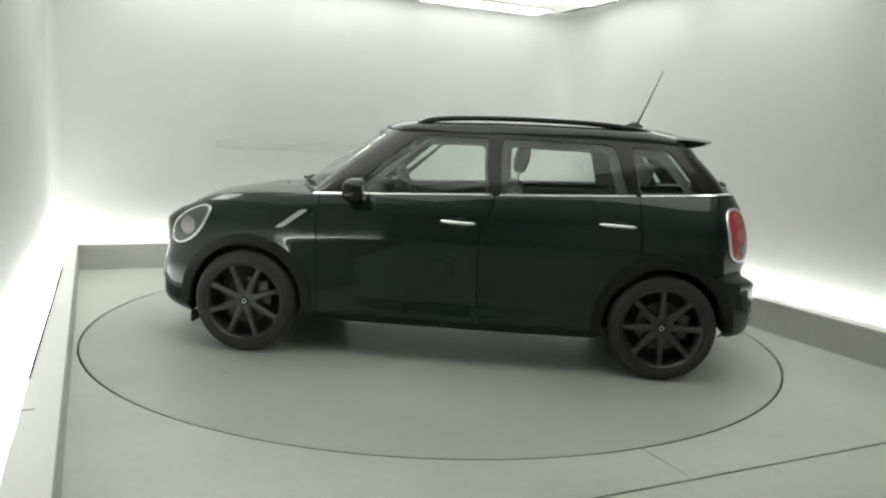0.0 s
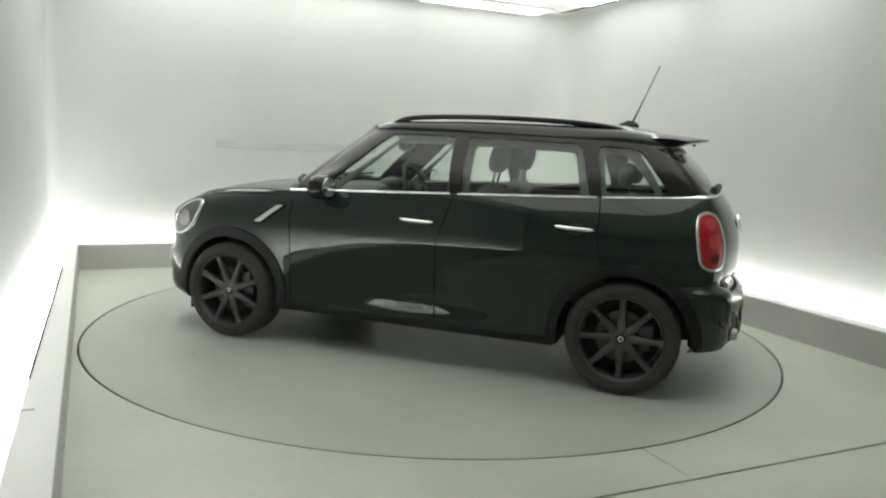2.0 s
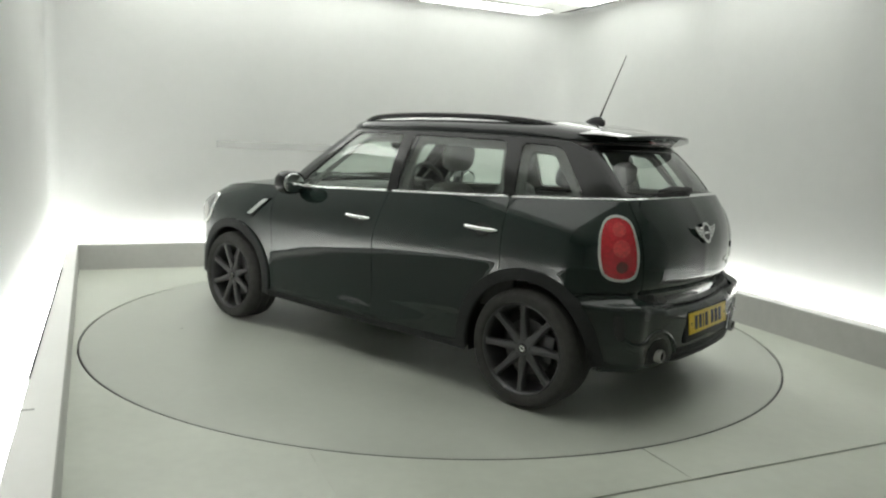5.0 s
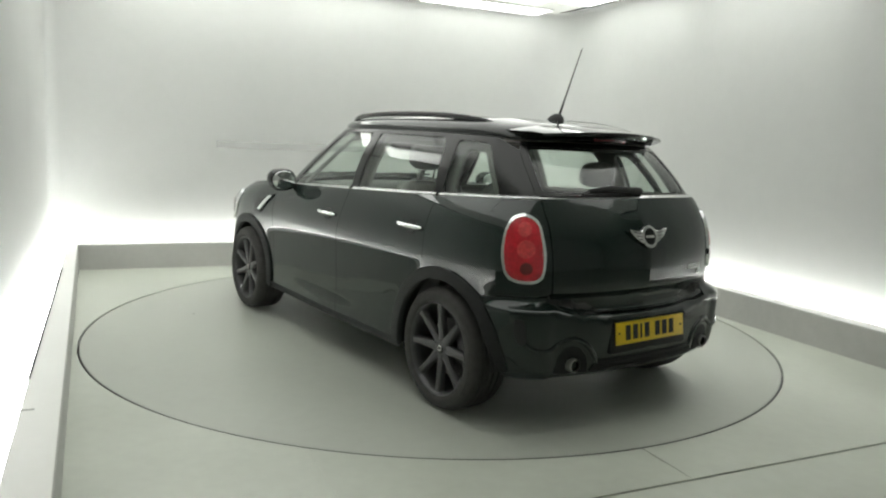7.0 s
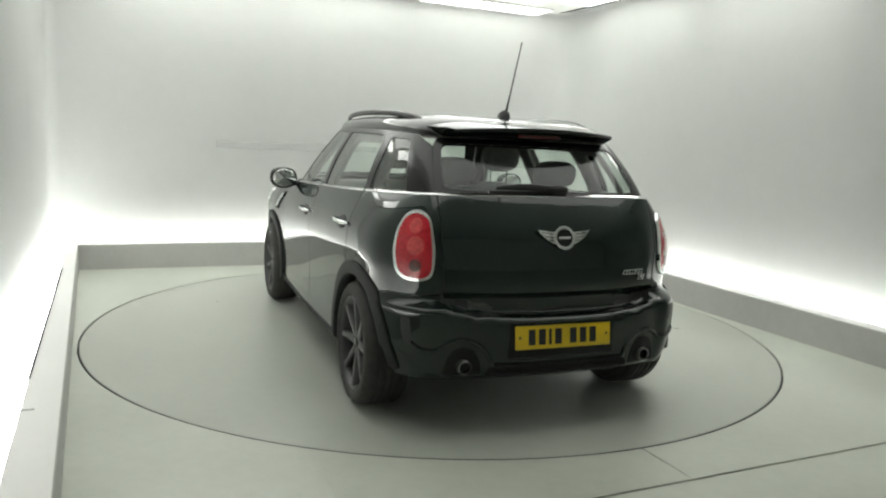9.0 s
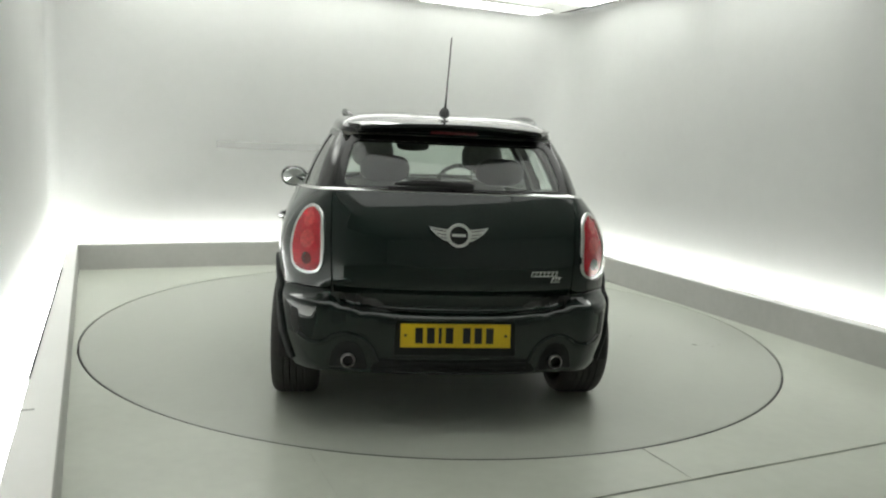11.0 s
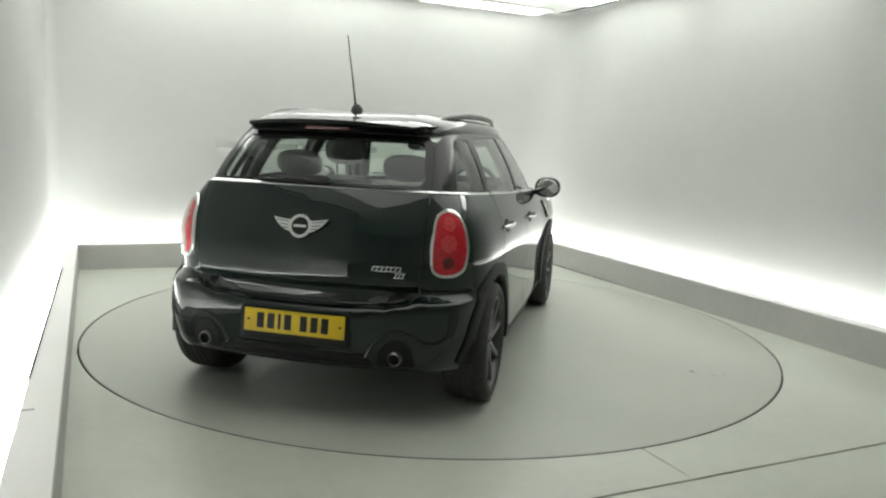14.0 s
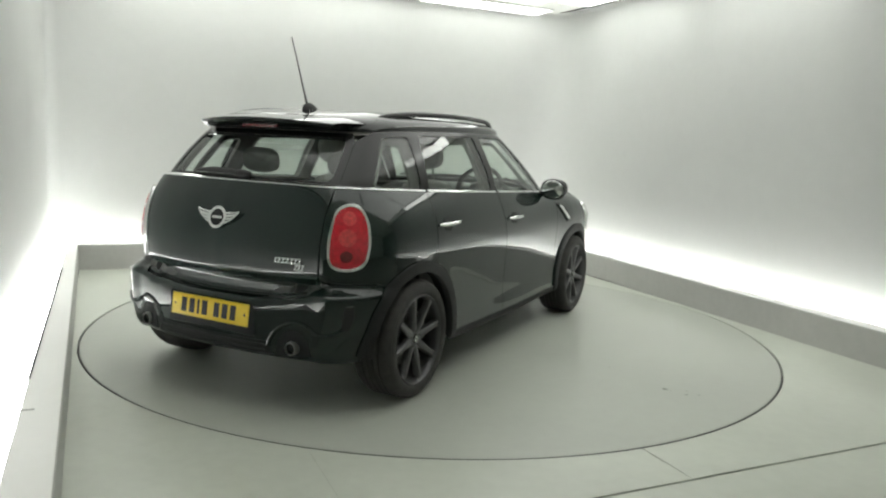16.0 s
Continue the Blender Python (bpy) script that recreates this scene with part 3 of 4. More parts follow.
def hn(y, z):
    lo, hi = 0.0, 0.95
    for _ in range(40):
        m = (lo + hi) / 2
        lo, hi = (m, hi) if house(m, z).y < abs(y) else (lo, m)
    return (lo if y >= 0 else -lo, z)


def eaves_z(x):
    return float(np.interp(-x, -EAVES[:, 0], EAVES[:, 2]))


WINDOWS = {
    # front door, rear door, rear quarter: (x, z) corners, and the corner radii
    "front_window": ([(0.68, 1.043), (0.262, 1.414), (-0.185, 1.415), (-0.215, 1.078)], [0.02, 0.05, 0.03, 0.02]),
    "rear_window": ([(-0.285, 1.082), (-0.275, 1.415), (-0.965, 1.405), (-1.055, 1.112)], [0.02, 0.03, 0.06, 0.03]),
    "quarter_window": ([(-1.115, 1.117), (-1.065, 1.395), (-1.30, 1.385), (-1.50, 1.133)], [0.02, 0.03, 0.05, 0.03]),
}


def build_house():
    # black frame of pillars and window surrounds, with the panes let in
    top = [(x, eaves_z(x) - 0.002) for x in np.linspace(0.215, -1.33, 24)]
    low = [(x, belt_z(x) + 0.002) for x in np.linspace(-1.565, 0.80, 30)]
    outline = [hx(x, z) for x, z in top] + [(G_LEN - hq(0.535, 1.36)[0], 1.36), (G_LEN - hq(0.585, 1.14)[0], 1.14)] + [hx(x, z) for x, z in low]
    holes = [[hx(x, z) for x, z in rounded(c, r)] for c, r in WINDOWS.values()]
    both("pillar_frame", sheet(outline, house, 0.045, 0.02, holes), M_BLACK, car, "gloss black pillars and window surround")
    for name, (c, r) in WINDOWS.items():
        for ob in both(name, sheet([hx(x, z) for x, z in rounded(c, r)], off(house, -0.004), 0.06, 0.004), M_GLASS if name == "front_window" else M_REARGLASS, car, "tinted side window pane"):
            ob.visible_shadow = False
    # inner linings round the windows
    inset = {"front_window": [(0.60, 1.062), (0.232, 1.397), (-0.165, 1.398), (-0.19, 1.09)], "rear_window": [(-0.32, 1.098), (-0.31, 1.396), (-0.93, 1.385), (-1.00, 1.122)], "quarter_window": [(-1.14, 1.138), (-1.10, 1.376), (-1.25, 1.37), (-1.43, 1.15)]}
    lin = off(house, -0.05)
    ltop = [(x, eaves_z(x) - 0.004) for x in np.linspace(0.20, -1.28, 16)]
    llow = [(x, belt_z(x) + 0.0) for x in np.linspace(-1.48, 0.70, 20)]
    both("window_lining", sheet([hx(x, z) for x, z in ltop + llow], lin, 0.06, 0.02, [[hx(x, z) for x, z in rounded(c, 0.04)] for c in inset.values()]), M_LINING, car, "dark grey lining round the side windows")
    # rear screen and its black surround
    f0 = [hq(0.583, 1.142), hq(0.533, 1.36), hq(0.50, 1.40), hq(0.3, 1.403)]
    frame_o = f0 + [(-q, z) for q, z in reversed(f0)]
    g0 = [hq(0.545, 1.155), hq(0.49, 1.375)]
    pane = rounded(g0 + [(-q, z) for q, z in reversed(g0)], 0.04)
    sheet_part("tailgate_frame", sheet(frame_o, HOUSE_T, 0.045, 0.02, [pane]), M_BLACK, car, "gloss black rear screen surround")
    ob = sheet_part("rear_screen", sheet(pane, off(HOUSE_T, -0.004), 0.06, 0.004), M_REARGLASS, car, "tinted rear screen")
    ob.visible_shadow = False
    # windscreen with its pillars
    w0 = [hn(0.70, 1.03), hn(0.53, 1.433), hn(0.3, 1.445)]
    wo = w0 + [(0.0, 1.447)] + [(-q, z) for q, z in reversed(w0)] + [(-hn(0.35, 1.052)[0], 1.052), (0.0, 1.058), hn(0.35, 1.052)]
    p0 = [hn(0.645, 1.06), hn(0.48, 1.415), hn(0.25, 1.422)]
    po = p0 + [(-q, z) for q, z in reversed(p0)] + [(-hn(0.35, 1.08)[0], 1.08), hn(0.35, 1.08)]
    sheet_part("windscreen_frame", sheet(wo, HOUSE_N, 0.045, 0.02, [po]), M_BLACK, car, "black windscreen surround")
    ob = sheet_part("windscreen", sheet(po, off(HOUSE_N, -0.004), 0.06, 0.004), M_GLASS, car, "clear windscreen")
    ob.visible_shadow = False
    # the triangle between the windscreen and the front door window stays pillar
    tri = [(hn(0.705, 1.03)[0], 1.03), (hn(0.535, 1.43)[0], 1.43), hx(0.22, 1.434), hx(0.80, 1.03)]
    both("front_pillar", sheet(tri, house, 0.045, 0.02), M_BLACK, car, "black front pillar")


def cap(edge, centre, height, power, q, n_along, n_up, thick=0.012):
    """A domed skin over a closed outline: edge(i) gives rim points, centre(x) their inner line."""
    rim = [edge(k / n_along) for k in range(n_along)]
    bm = bmesh.new()
    rows = []
    for j in range(n_up + 1):
        k = (j / n_up) ** 1.6
        row = []
        for p in rim:
            c = centre(p)
            x, y = p.x + (c.x - p.x) * k, p.y + (c.y - p.y) * k
            f = (1 - (1 - k) ** power) ** q
            row.append(bm.verts.new((x, y, p.z + (height(x) - p.z) * f)))
        rows.append(row)
    for r0, r1 in zip(rows, rows[1:]):
        for i in range(n_along):
            bm.faces.new((r0[i], r0[(i + 1) % n_along], r1[(i + 1) % n_along], r1[i]))
    bmesh.ops.remove_doubles(bm, verts=bm.verts, dist=0.0005)
    return bm


def ring_of(table, steps, length, inset=0.0):
    def edge(t):
        u = t * 2
        s = (u if u <= 1 else 2 - u) * length
        x, y, z = [float(np.interp(s, steps, table[:, k])) for k in range(3)]
        return Vector((x, y if u <= 1 else -y, z))
    return edge


def build_roof():
    part("roof", cap(ring_of(EAVES, G_STEPS, G_LEN), lambda p: Vector((max(-1.15, min(0.16, p.x)), 0, 0)), roof_z, 5.0, 0.42, 160, 20), M_ROOF, car, "glossy black roof")
    lining = cap(ring_of(EAVES, G_STEPS, G_LEN), lambda p: Vector((max(-1.15, min(0.16, p.x)), 0, 0)), lambda x: roof_z(x) - 0.04, 5.0, 0.42, 80, 8)
    bmesh.ops.translate(lining, vec=(0, 0, -0.015), verts=lining.verts)
    part("headlining", lining, M_LINER, car, "pale headlining")


def build_bonnet():
    pts = [(float(x), float(y), float(z)) for x, y, z in SHOULDER if x > 0.86]
    back = [(0.86 + 0.19 * (1 - (y / 0.80) ** 2), y, 1.02 + 0.035 * (1 - (y / 0.8) ** 2)) for y in np.linspace(0.795, 0, 16)]
    half = pts + back
    loop = half + [(x, -y, z) for x, y, z in reversed(half[1:-1])]
    n = len(loop)
    height = lambda x: float(np.interp(x, [0.8, 1.05, 1.35, 1.63, 1.79, 1.9, 2.0], [1.06, 1.062, 1.045, 0.998, 0.945, 0.875, 0.80]))
    edge = lambda t: Vector(loop[int(round(t * n)) % n])
    part("bonnet", cap(edge, lambda p: Vector((max(1.08, min(1.70, p.x)), 0, 0)), height, 2.2, 0.8, n, 14), M_PAINT, car, "dark green domed bonnet")


build_body()
build_house()
build_roof()
build_bonnet()


def twin(ob, m, mirror=False):
    """The same mesh again with its sub-parts, at the pose m under the car."""
    made = {}
    for o in (ob, *ob.children_recursive):
        c = o.copy()
        scene.collection.objects.link(c)
        c.parent = made.get(o.parent, o.parent)
        made[o] = c
    made[ob].matrix_basis = m
    return made[ob]


def mirrored(bm):
    bmesh.ops.scale(bm, vec=(1, -1, 1), verts=bm.verts)
    bmesh.ops.reverse_faces(bm, faces=bm.faces)
    return bm


def two_sided(name, make, material, label="", parents=(None, None), smooth=True):
    a = part(name, make(), material, parents[0] or car, label, smooth)
    b = part(name, mirrored(make()), material, parents[1] or car, label, smooth)
    return a, b


# ---- wheels: the outer face is at y = 0, the axle along y ----
def build_wheels():
    barrel = lathe_bm([(0.243, -0.012), (0.245, -0.003), (0.240, 0.002), (0.233, -0.004), (0.226, -0.022), (0.219, -0.06), (0.215, -0.20)], 72)
    wheel = part("wheel", barrel, M_RIM, car, "dark anthracite eight-spoke alloy wheel")
    part("hub", lathe_bm([(0.001, -0.026), (0.045, -0.026), (0.060, -0.030), (0.068, -0.045), (0.068, -0.09)], 40), M_RIM, wheel)
    bm = bmesh.new()
    rows = []
    for r, w in ((0.045, 0.026), (0.10, 0.0195), (0.16, 0.0165), (0.205, 0.0165), (0.220, 0.019), (0.230, 0.027)):
        lift = -0.010 - 0.022 * max(0.0, 1 - r / 0.229) ** 1.4
        rows.append([bm.verts.new((r, lift - 0.034, w * 1.2)), bm.verts.new((r, lift - 0.007, w)), bm.verts.new((r, lift, w * 0.6)),
                     bm.verts.new((r, lift, -w * 0.6)), bm.verts.new((r, lift - 0.007, -w)), bm.verts.new((r, lift - 0.034, -w * 1.2))])
    for r0, r1 in zip(rows, rows[1:]):
        for i in range(5):
            bm.faces.new((r0[i], r0[i + 1], r1[i + 1], r1[i]))
    spoke = part("spoke", bm, M_RIM, wheel)
    for k in range(8):
        o = spoke if k == 0 else new("spoke", spoke.data)
        o.parent = wheel
        o.matrix_basis = Matrix.Rotation(radians(45 * k + 8), 4, "Y")
    prof = [(0.236, -0.200), (0.255, -0.224), (0.285, -0.231), (0.306, -0.222), (0.317, -0.205), (0.3215, -0.185)]
    for y in (-0.165, -0.132, -0.099, -0.066):
        prof += [(0.322, y), (0.3145, y + 0.002), (0.3145, y + 0.009), (0.322, y + 0.011)]
    prof += [(0.3215, -0.040), (0.317, -0.022), (0.309, -0.008), (0.296, 0.003), (0.290, 0.003), (0.288, 0.006), (0.268, 0.009), (0.252, 0.004), (0.243, -0.004), (0.241, -0.014)]
    tyre = part("tyre", lathe_bm(prof, 96), M_TYRE, wheel, "black road tyre with grooved tread")
    part("brake_disc", lathe_bm([(0.07, -0.085), (0.150, -0.085), (0.150, -0.108), (0.07, -0.108)], 48), M_BRAKE, wheel, "grey steel brake disc")
    part("brake_caliper", box_bm((0.075, 0.07, 0.15), (-0.125, -0.095, 0.03), 0.012), M_RIM, wheel)
    part("hub_back", lathe_bm([(0.001, -0.16), (0.214, -0.16), (0.214, -0.165)], 40), M_SEAL, wheel)
    part("hub_cap", lathe_bm([(0.001, -0.0225), (0.020, -0.0225), (0.027, -0.0245), (0.029, -0.028)], 28), M_BLACK, wheel, "black hub cap")
    part("emblem", lathe_bm([(0.010, -0.0215), (0.013, -0.0205), (0.016, -0.0215)], 20), M_CHROME, wheel)
    for k in range(5):
        a = radians(72 * k + 20)
        part("wheel_bolt", placed(lathe_bm([(0.001, -0.0245), (0.006, -0.0245), (0.0075, -0.028), (0.0075, -0.036)], 8), Matrix.Translation((0.045 * math.cos(a), 0, 0.045 * math.sin(a)))), M_SEAL, wheel)
    wheel.matrix_basis = pose(AXLE_F, 0.908, HUB_Z, 0, 12, 0)
    twin(wheel, pose(AXLE_R, 0.879, HUB_Z, 0, -7, 0))
    twin(wheel, pose(AXLE_F, -0.908, HUB_Z, 0, 20, 180))
    twin(wheel, pose(AXLE_R, -0.879, HUB_Z, 0, 3, 180))


def build_under():
    for ax in (AXLE_F, AXLE_R):
        def well(ax=ax):
            bm = bmesh.new()
            rows = []
            for y in (0.835, 0.56):
                rows.append([bm.verts.new((x, y, z)) for x, z in arch(ax, 0.386, -14, 194 if ax > 0 else 184, 28)])
            for i in range(28):
                bm.faces.new((rows[0][i], rows[0][i + 1], rows[1][i + 1], rows[1][i]))
            bm.faces.new(rows[1])
            return bm
        two_sided("wheel_arch_liner", well, M_SEAL, "black wheel arch liner")
    part("underbody", joined(box_bm((1.80, 1.56, 0.06), (0.0, 0, 0.268), 0.01), box_bm((0.90, 1.10, 0.06), (1.32, 0, 0.252), 0.01), box_bm((0.62, 1.10, 0.06), (-1.20, 0, 0.268), 0.01)), M_SEAL, car, "black underbody")
    part("silencer", box_bm((0.20, 0.86, 0.12), (-1.64, 0, 0.345), 0.04, segments=4), M_TRIM, car, "dark exhaust silencer")
    two_sided("air_deflector", lambda: box_bm((0.02, 0.20, 0.07), (1.70, 0.66, 0.165), 0.006), M_SEAL, "black rubber air deflector")


# ---- bright trim along the waist ----
def waist_strip(points, inset=0.024, high=0.0115):
    bm = bmesh.new()
    rows = []
    n = len(points)
    for i, p in enumerate(points):
        d = points[min(n - 1, i + 1)] - points[max(0, i - 1)]
        inn = Vector((d.y, -d.x, 0)).normalized()
        if inn.dot(Vector((-(p.x - max(-1.2, min(1.0, p.x))), -p.y, 0))) < 0:
            inn = -inn
        out = -inn * 0.003
        rows.append([bm.verts.new(p + inn * 0.01 + Vector((0, 0, -0.003))), bm.verts.new(p + out + Vector((0, 0, -0.002))), bm.verts.new(p + out + Vector((0, 0, 0.003))),
                     bm.verts.new(p + inn * 0.012 + Vector((0, 0, high))), bm.verts.new(p + inn * inset + Vector((0, 0, high)))])
    for r0, r1 in zip(rows, rows[1:]):
        for k in range(4):
            bm.faces.new((r0[k], r0[k + 1], r1[k + 1], r1[k]))
    return bm


def build_waist():
    pts = [Vector(p) for p in SHOULDER]
    for lo, hi in ((0.90, -0.248), (-0.256, -1.110), (-1.120, -1.69)):
        two_sided("waist_trim", lambda lo=lo, hi=hi: waist_strip([p for p in pts if hi <= p.x <= lo and p.y > 0.5]), M_CHROME, "thin chrome waist strip")
    tail = [p for p in pts if p.x < -1.3 and p.y <= 0.60]
    part("waist_trim", waist_strip(tail + [Vector((p.x, -p.y, p.z)) for p in reversed(tail[:-1])]), M_CHROME, car, "thin chrome strip under the rear screen")


def build_handles():
    for xa, xb, z in ((0.071, -0.145, 0.899), (-0.882, -1.102, 0.930)):
        xm = (xa + xb) / 2
        p = body(bx(xm, z)[0], z)

        def bar(xa=xa, xb=xb, z=z):
            pts = []
            for k in range(13):
                t = k / 12
                x = xa + (xb - xa) * t
                q = body(bx(x, z)[0], z)
                pts.append((x, q.y + 0.004 + 0.030 * math.sin(math.pi * t) ** 0.5, z + 0.003 - 0.008 * t))
            return tube_bm(pts, [0.006] + [0.0115] * 11 + [0.006], 10)
        bars = two_sided("door_handle", bar, M_CHROME, "chrome door handle")
        dish = []
        for k in range(20):
            a = 2 * math.pi * k / 20
            dish.append(bx(xm - 0.012 + 0.052 * math.cos(a), z - 0.006 + 0.036 * math.sin(a)))
        both("handle_recess", sheet(dish, off(body, 0.0045), 0.02, 0.006), M_SEAL, car, "dark recess behind a door handle")

def ring_data(outline, surf, grow, step=0.02, depth=0.02):
    c = (sum(p[0] for p in outline) / len(outline), sum(p[1] for p in outline) / len(outline))
    big = [(p[0] + (p[0] - c[0]) / math.hypot(p[0] - c[0], p[1] - c[1]) * grow, p[1] + (p[1] - c[1]) / math.hypot(p[0] - c[0], p[1] - c[1]) * grow) for p in outline]
    return sheet(big, surf, step, depth, [outline])


def build_tail_lamps():
    pts = [(.636, 1.00), (.634, .88), (.636, .79), (.652, .756), (.69, .744), (.735, .748), (.765, .775), (.772, .86), (.752, .96), (.715, 1.025), (.675, 1.045), (.648, 1.03)]
    outline = rounded([(LENGTH - bq(y, z)[0], z) for y, z in pts], 0.03, 3)
    lens = sheet(outline, off(body, 0.010), 0.02, 0.02)
    lamps = both("tail_lamp", lens, M_RED, car, "glossy red tail lamp in a chrome ring")
    ring = both("lamp_ring", ring_data(outline, off(body, 0.013), 0.013), M_CHROME, lamps[0], "chrome lamp ring")
    ring[1].parent = lamps[1]
    for (y, z, r, mat, lab) in ((.702, 0.805, 0.030, M_REDDARK, "dark red fog lens"), (.690, 0.985, 0.036, M_LENS_RED, "pale red indicator lens"), (.700, 0.895, 0.044, M_LENS_RED, "bright red brake lens")):
        c = LENGTH - bq(y, z)[0]
        disc = sheet([(c + r * math.cos(2 * math.pi * k / 18), z + r * 0.95 * math.sin(2 * math.pi * k / 18)) for k in range(18)], off(body, 0.0125), 0.012, 0.004)
        d = both("lamp_lens", disc, mat, lamps[0], lab)
        d[1].parent = lamps[1]


def build_headlamps():
    c = bx(1.675, 0.788)
    el = []
    for k in range(28):
        a = 2 * math.pi * k / 28
        u, w = 0.118 * math.cos(a), 0.112 * math.sin(a)
        el.append((c[0] + u * 0.9 + w * 0.55, c[1] + w + u * 0.12))
    lamps = both("headlamp", sheet(el, off(body, 0.012), 0.03, 0.02), M_LENS, car, "oval clear headlamp in a chrome ring")
    rings = both("headlamp_ring", ring_data(el, off(body, 0.014), 0.014), M_CHROME, lamps[0], "chrome headlamp ring")
    rings[1].parent = lamps[1]
    bulb = [(c[0] + 0.055 * math.cos(2 * math.pi * k / 20), c[1] - 0.005 + 0.055 * math.sin(2 * math.pi * k / 20)) for k in range(20)]
    b = both("projector_lens", sheet(bulb, off(body, 0.016), 0.02, 0.005), M_DISC, lamps[0], "silver projector lens")
    b[1].parent = lamps[1]
    # grille, lower intake and fog lamps
    g = rounded([(0.47, 0.69), (0.40, 0.52), (-0.40, 0.52), (-0.47, 0.69), (-0.3, 0.735), (0.3, 0.735)], 0.04)
    grille = sheet_part("grille", sheet(g, off(BODY_N, 0.003), 0.04, 0.01), M_BLACK, car, "black grille in a chrome frame")
    sheet_part("grille_frame", ring_data(g, off(BODY_N, 0.008), 0.022, 0.03), M_CHROME, grille, "chrome grille frame")
    for z in (0.575, 0.63, 0.685):
        part("grille_bar", tube_bm([BODY_N(q, z) + Vector((0.012, 0, 0)) for q in np.linspace(-0.40, 0.40, 13)], 0.007, 6), M_CHROME, grille)
    low = rounded([(0.62, 0.40), (0.58, 0.24), (-0.58, 0.24), (-0.62, 0.40)], 0.04)
    sheet_part("lower_intake", sheet(low, off(BODY_N, 0.003), 0.04, 0.01), M_PLASTIC, car, "black lower air intake")
    f = bx(1.93, 0.47)
    fog = [(f[0] + 0.055 * math.cos(2 * math.pi * k / 20), f[1] + 0.055 * math.sin(2 * math.pi * k / 20)) for k in range(20)]
    fl = both("fog_lamp", sheet(fog, off(body, 0.008), 0.02, 0.012), M_LENS, car, "round clear fog lamp")
    fr = both("fog_lamp_ring", ring_data(fog, off(body, 0.010), 0.012), M_CHROME, fl[0])
    fr[1].parent = fl[1]


def build_scoop():
    q = rounded([bx(1.108, 0.800), bx(1.045, 0.800), bx(0.885, 0.925), bx(0.945, 0.925)], 0.016, 3)
    s = both("side_scoop", ring_data(q, off(body, 0.010), 0.022, 0.02, 0.015), M_BLACK, car, "black side scoop with a chrome insert")
    both("scoop_back", sheet(q, off(body, 0.004), 0.02, 0.01), M_SEAL, s[0])[1].parent = s[1]
    q = rounded([bx(1.100, 0.806), bx(1.052, 0.806), bx(0.898, 0.919), bx(0.944, 0.919)], 0.012, 3)
    i = both("scoop_insert", sheet(q, off(body, 0.011), 0.02, 0.01), M_CHROME, s[0], "chrome scoop insert")
    i[1].parent = s[1]


def shell_bm(centre, radii, power=2.5, n=28, m=16):
    """A rounded block: a superellipsoid."""
    f = lambda c, e: math.copysign(abs(c) ** e, c)
    bm = bmesh.new()
    e = 2 / power
    rows = []
    for j in range(1, m):
        b = -math.pi / 2 + math.pi * j / m
        rows.append([bm.verts.new((centre[0] + radii[0] * f(math.cos(b), e) * f(math.cos(2 * math.pi * k / n), e), centre[1] + radii[1] * f(math.cos(b), e) * f(math.sin(2 * math.pi * k / n), e), centre[2] + radii[2] * f(math.sin(b), e))) for k in range(n)])
    for r0, r1 in zip(rows, rows[1:]):
        for k in range(n):
            bm.faces.new((r0[k], r0[(k + 1) % n], r1[(k + 1) % n], r1[k]))
    bm.faces.new(rows[0])
    bm.faces.new(rows[-1])
    return bm


def build_mirrors():
    def housing():
        bm = shell_bm((0.58, 0.925, 1.062), (0.09, 0.098, 0.078), 2.4)
        bmesh.ops.bisect_plane(bm, geom=bm.verts[:] + bm.edges[:] + bm.faces[:], plane_co=(0.535, 0, 0), plane_no=(-1, 0, 0), clear_outer=True)
        return bm
    h = two_sided("door_mirror", housing, M_BLACK, "gloss black oval door mirror")
    def glass():
        bm = lathe_bm([(0.001, 0.0), (0.92, 0.0), (0.97, 0.10), (0.97, 0.25)], 32, "X")
        bmesh.ops.scale(bm, vec=(0.03, 0.086, 0.066), verts=bm.verts)
        return placed(bm, pose(0.531, 0.925, 1.062, 0, 0, 0))
    two_sided("mirror_glass", glass, M_MIRROR, "mirror glass", h)
    two_sided("mirror_foot", lambda: tube_bm([(0.60, 0.79, 1.028), (0.60, 0.85, 1.015), (0.60, 0.90, 1.03)], [0.030, 0.022, 0.026], 10, 0.7), M_BLACK, "", h)


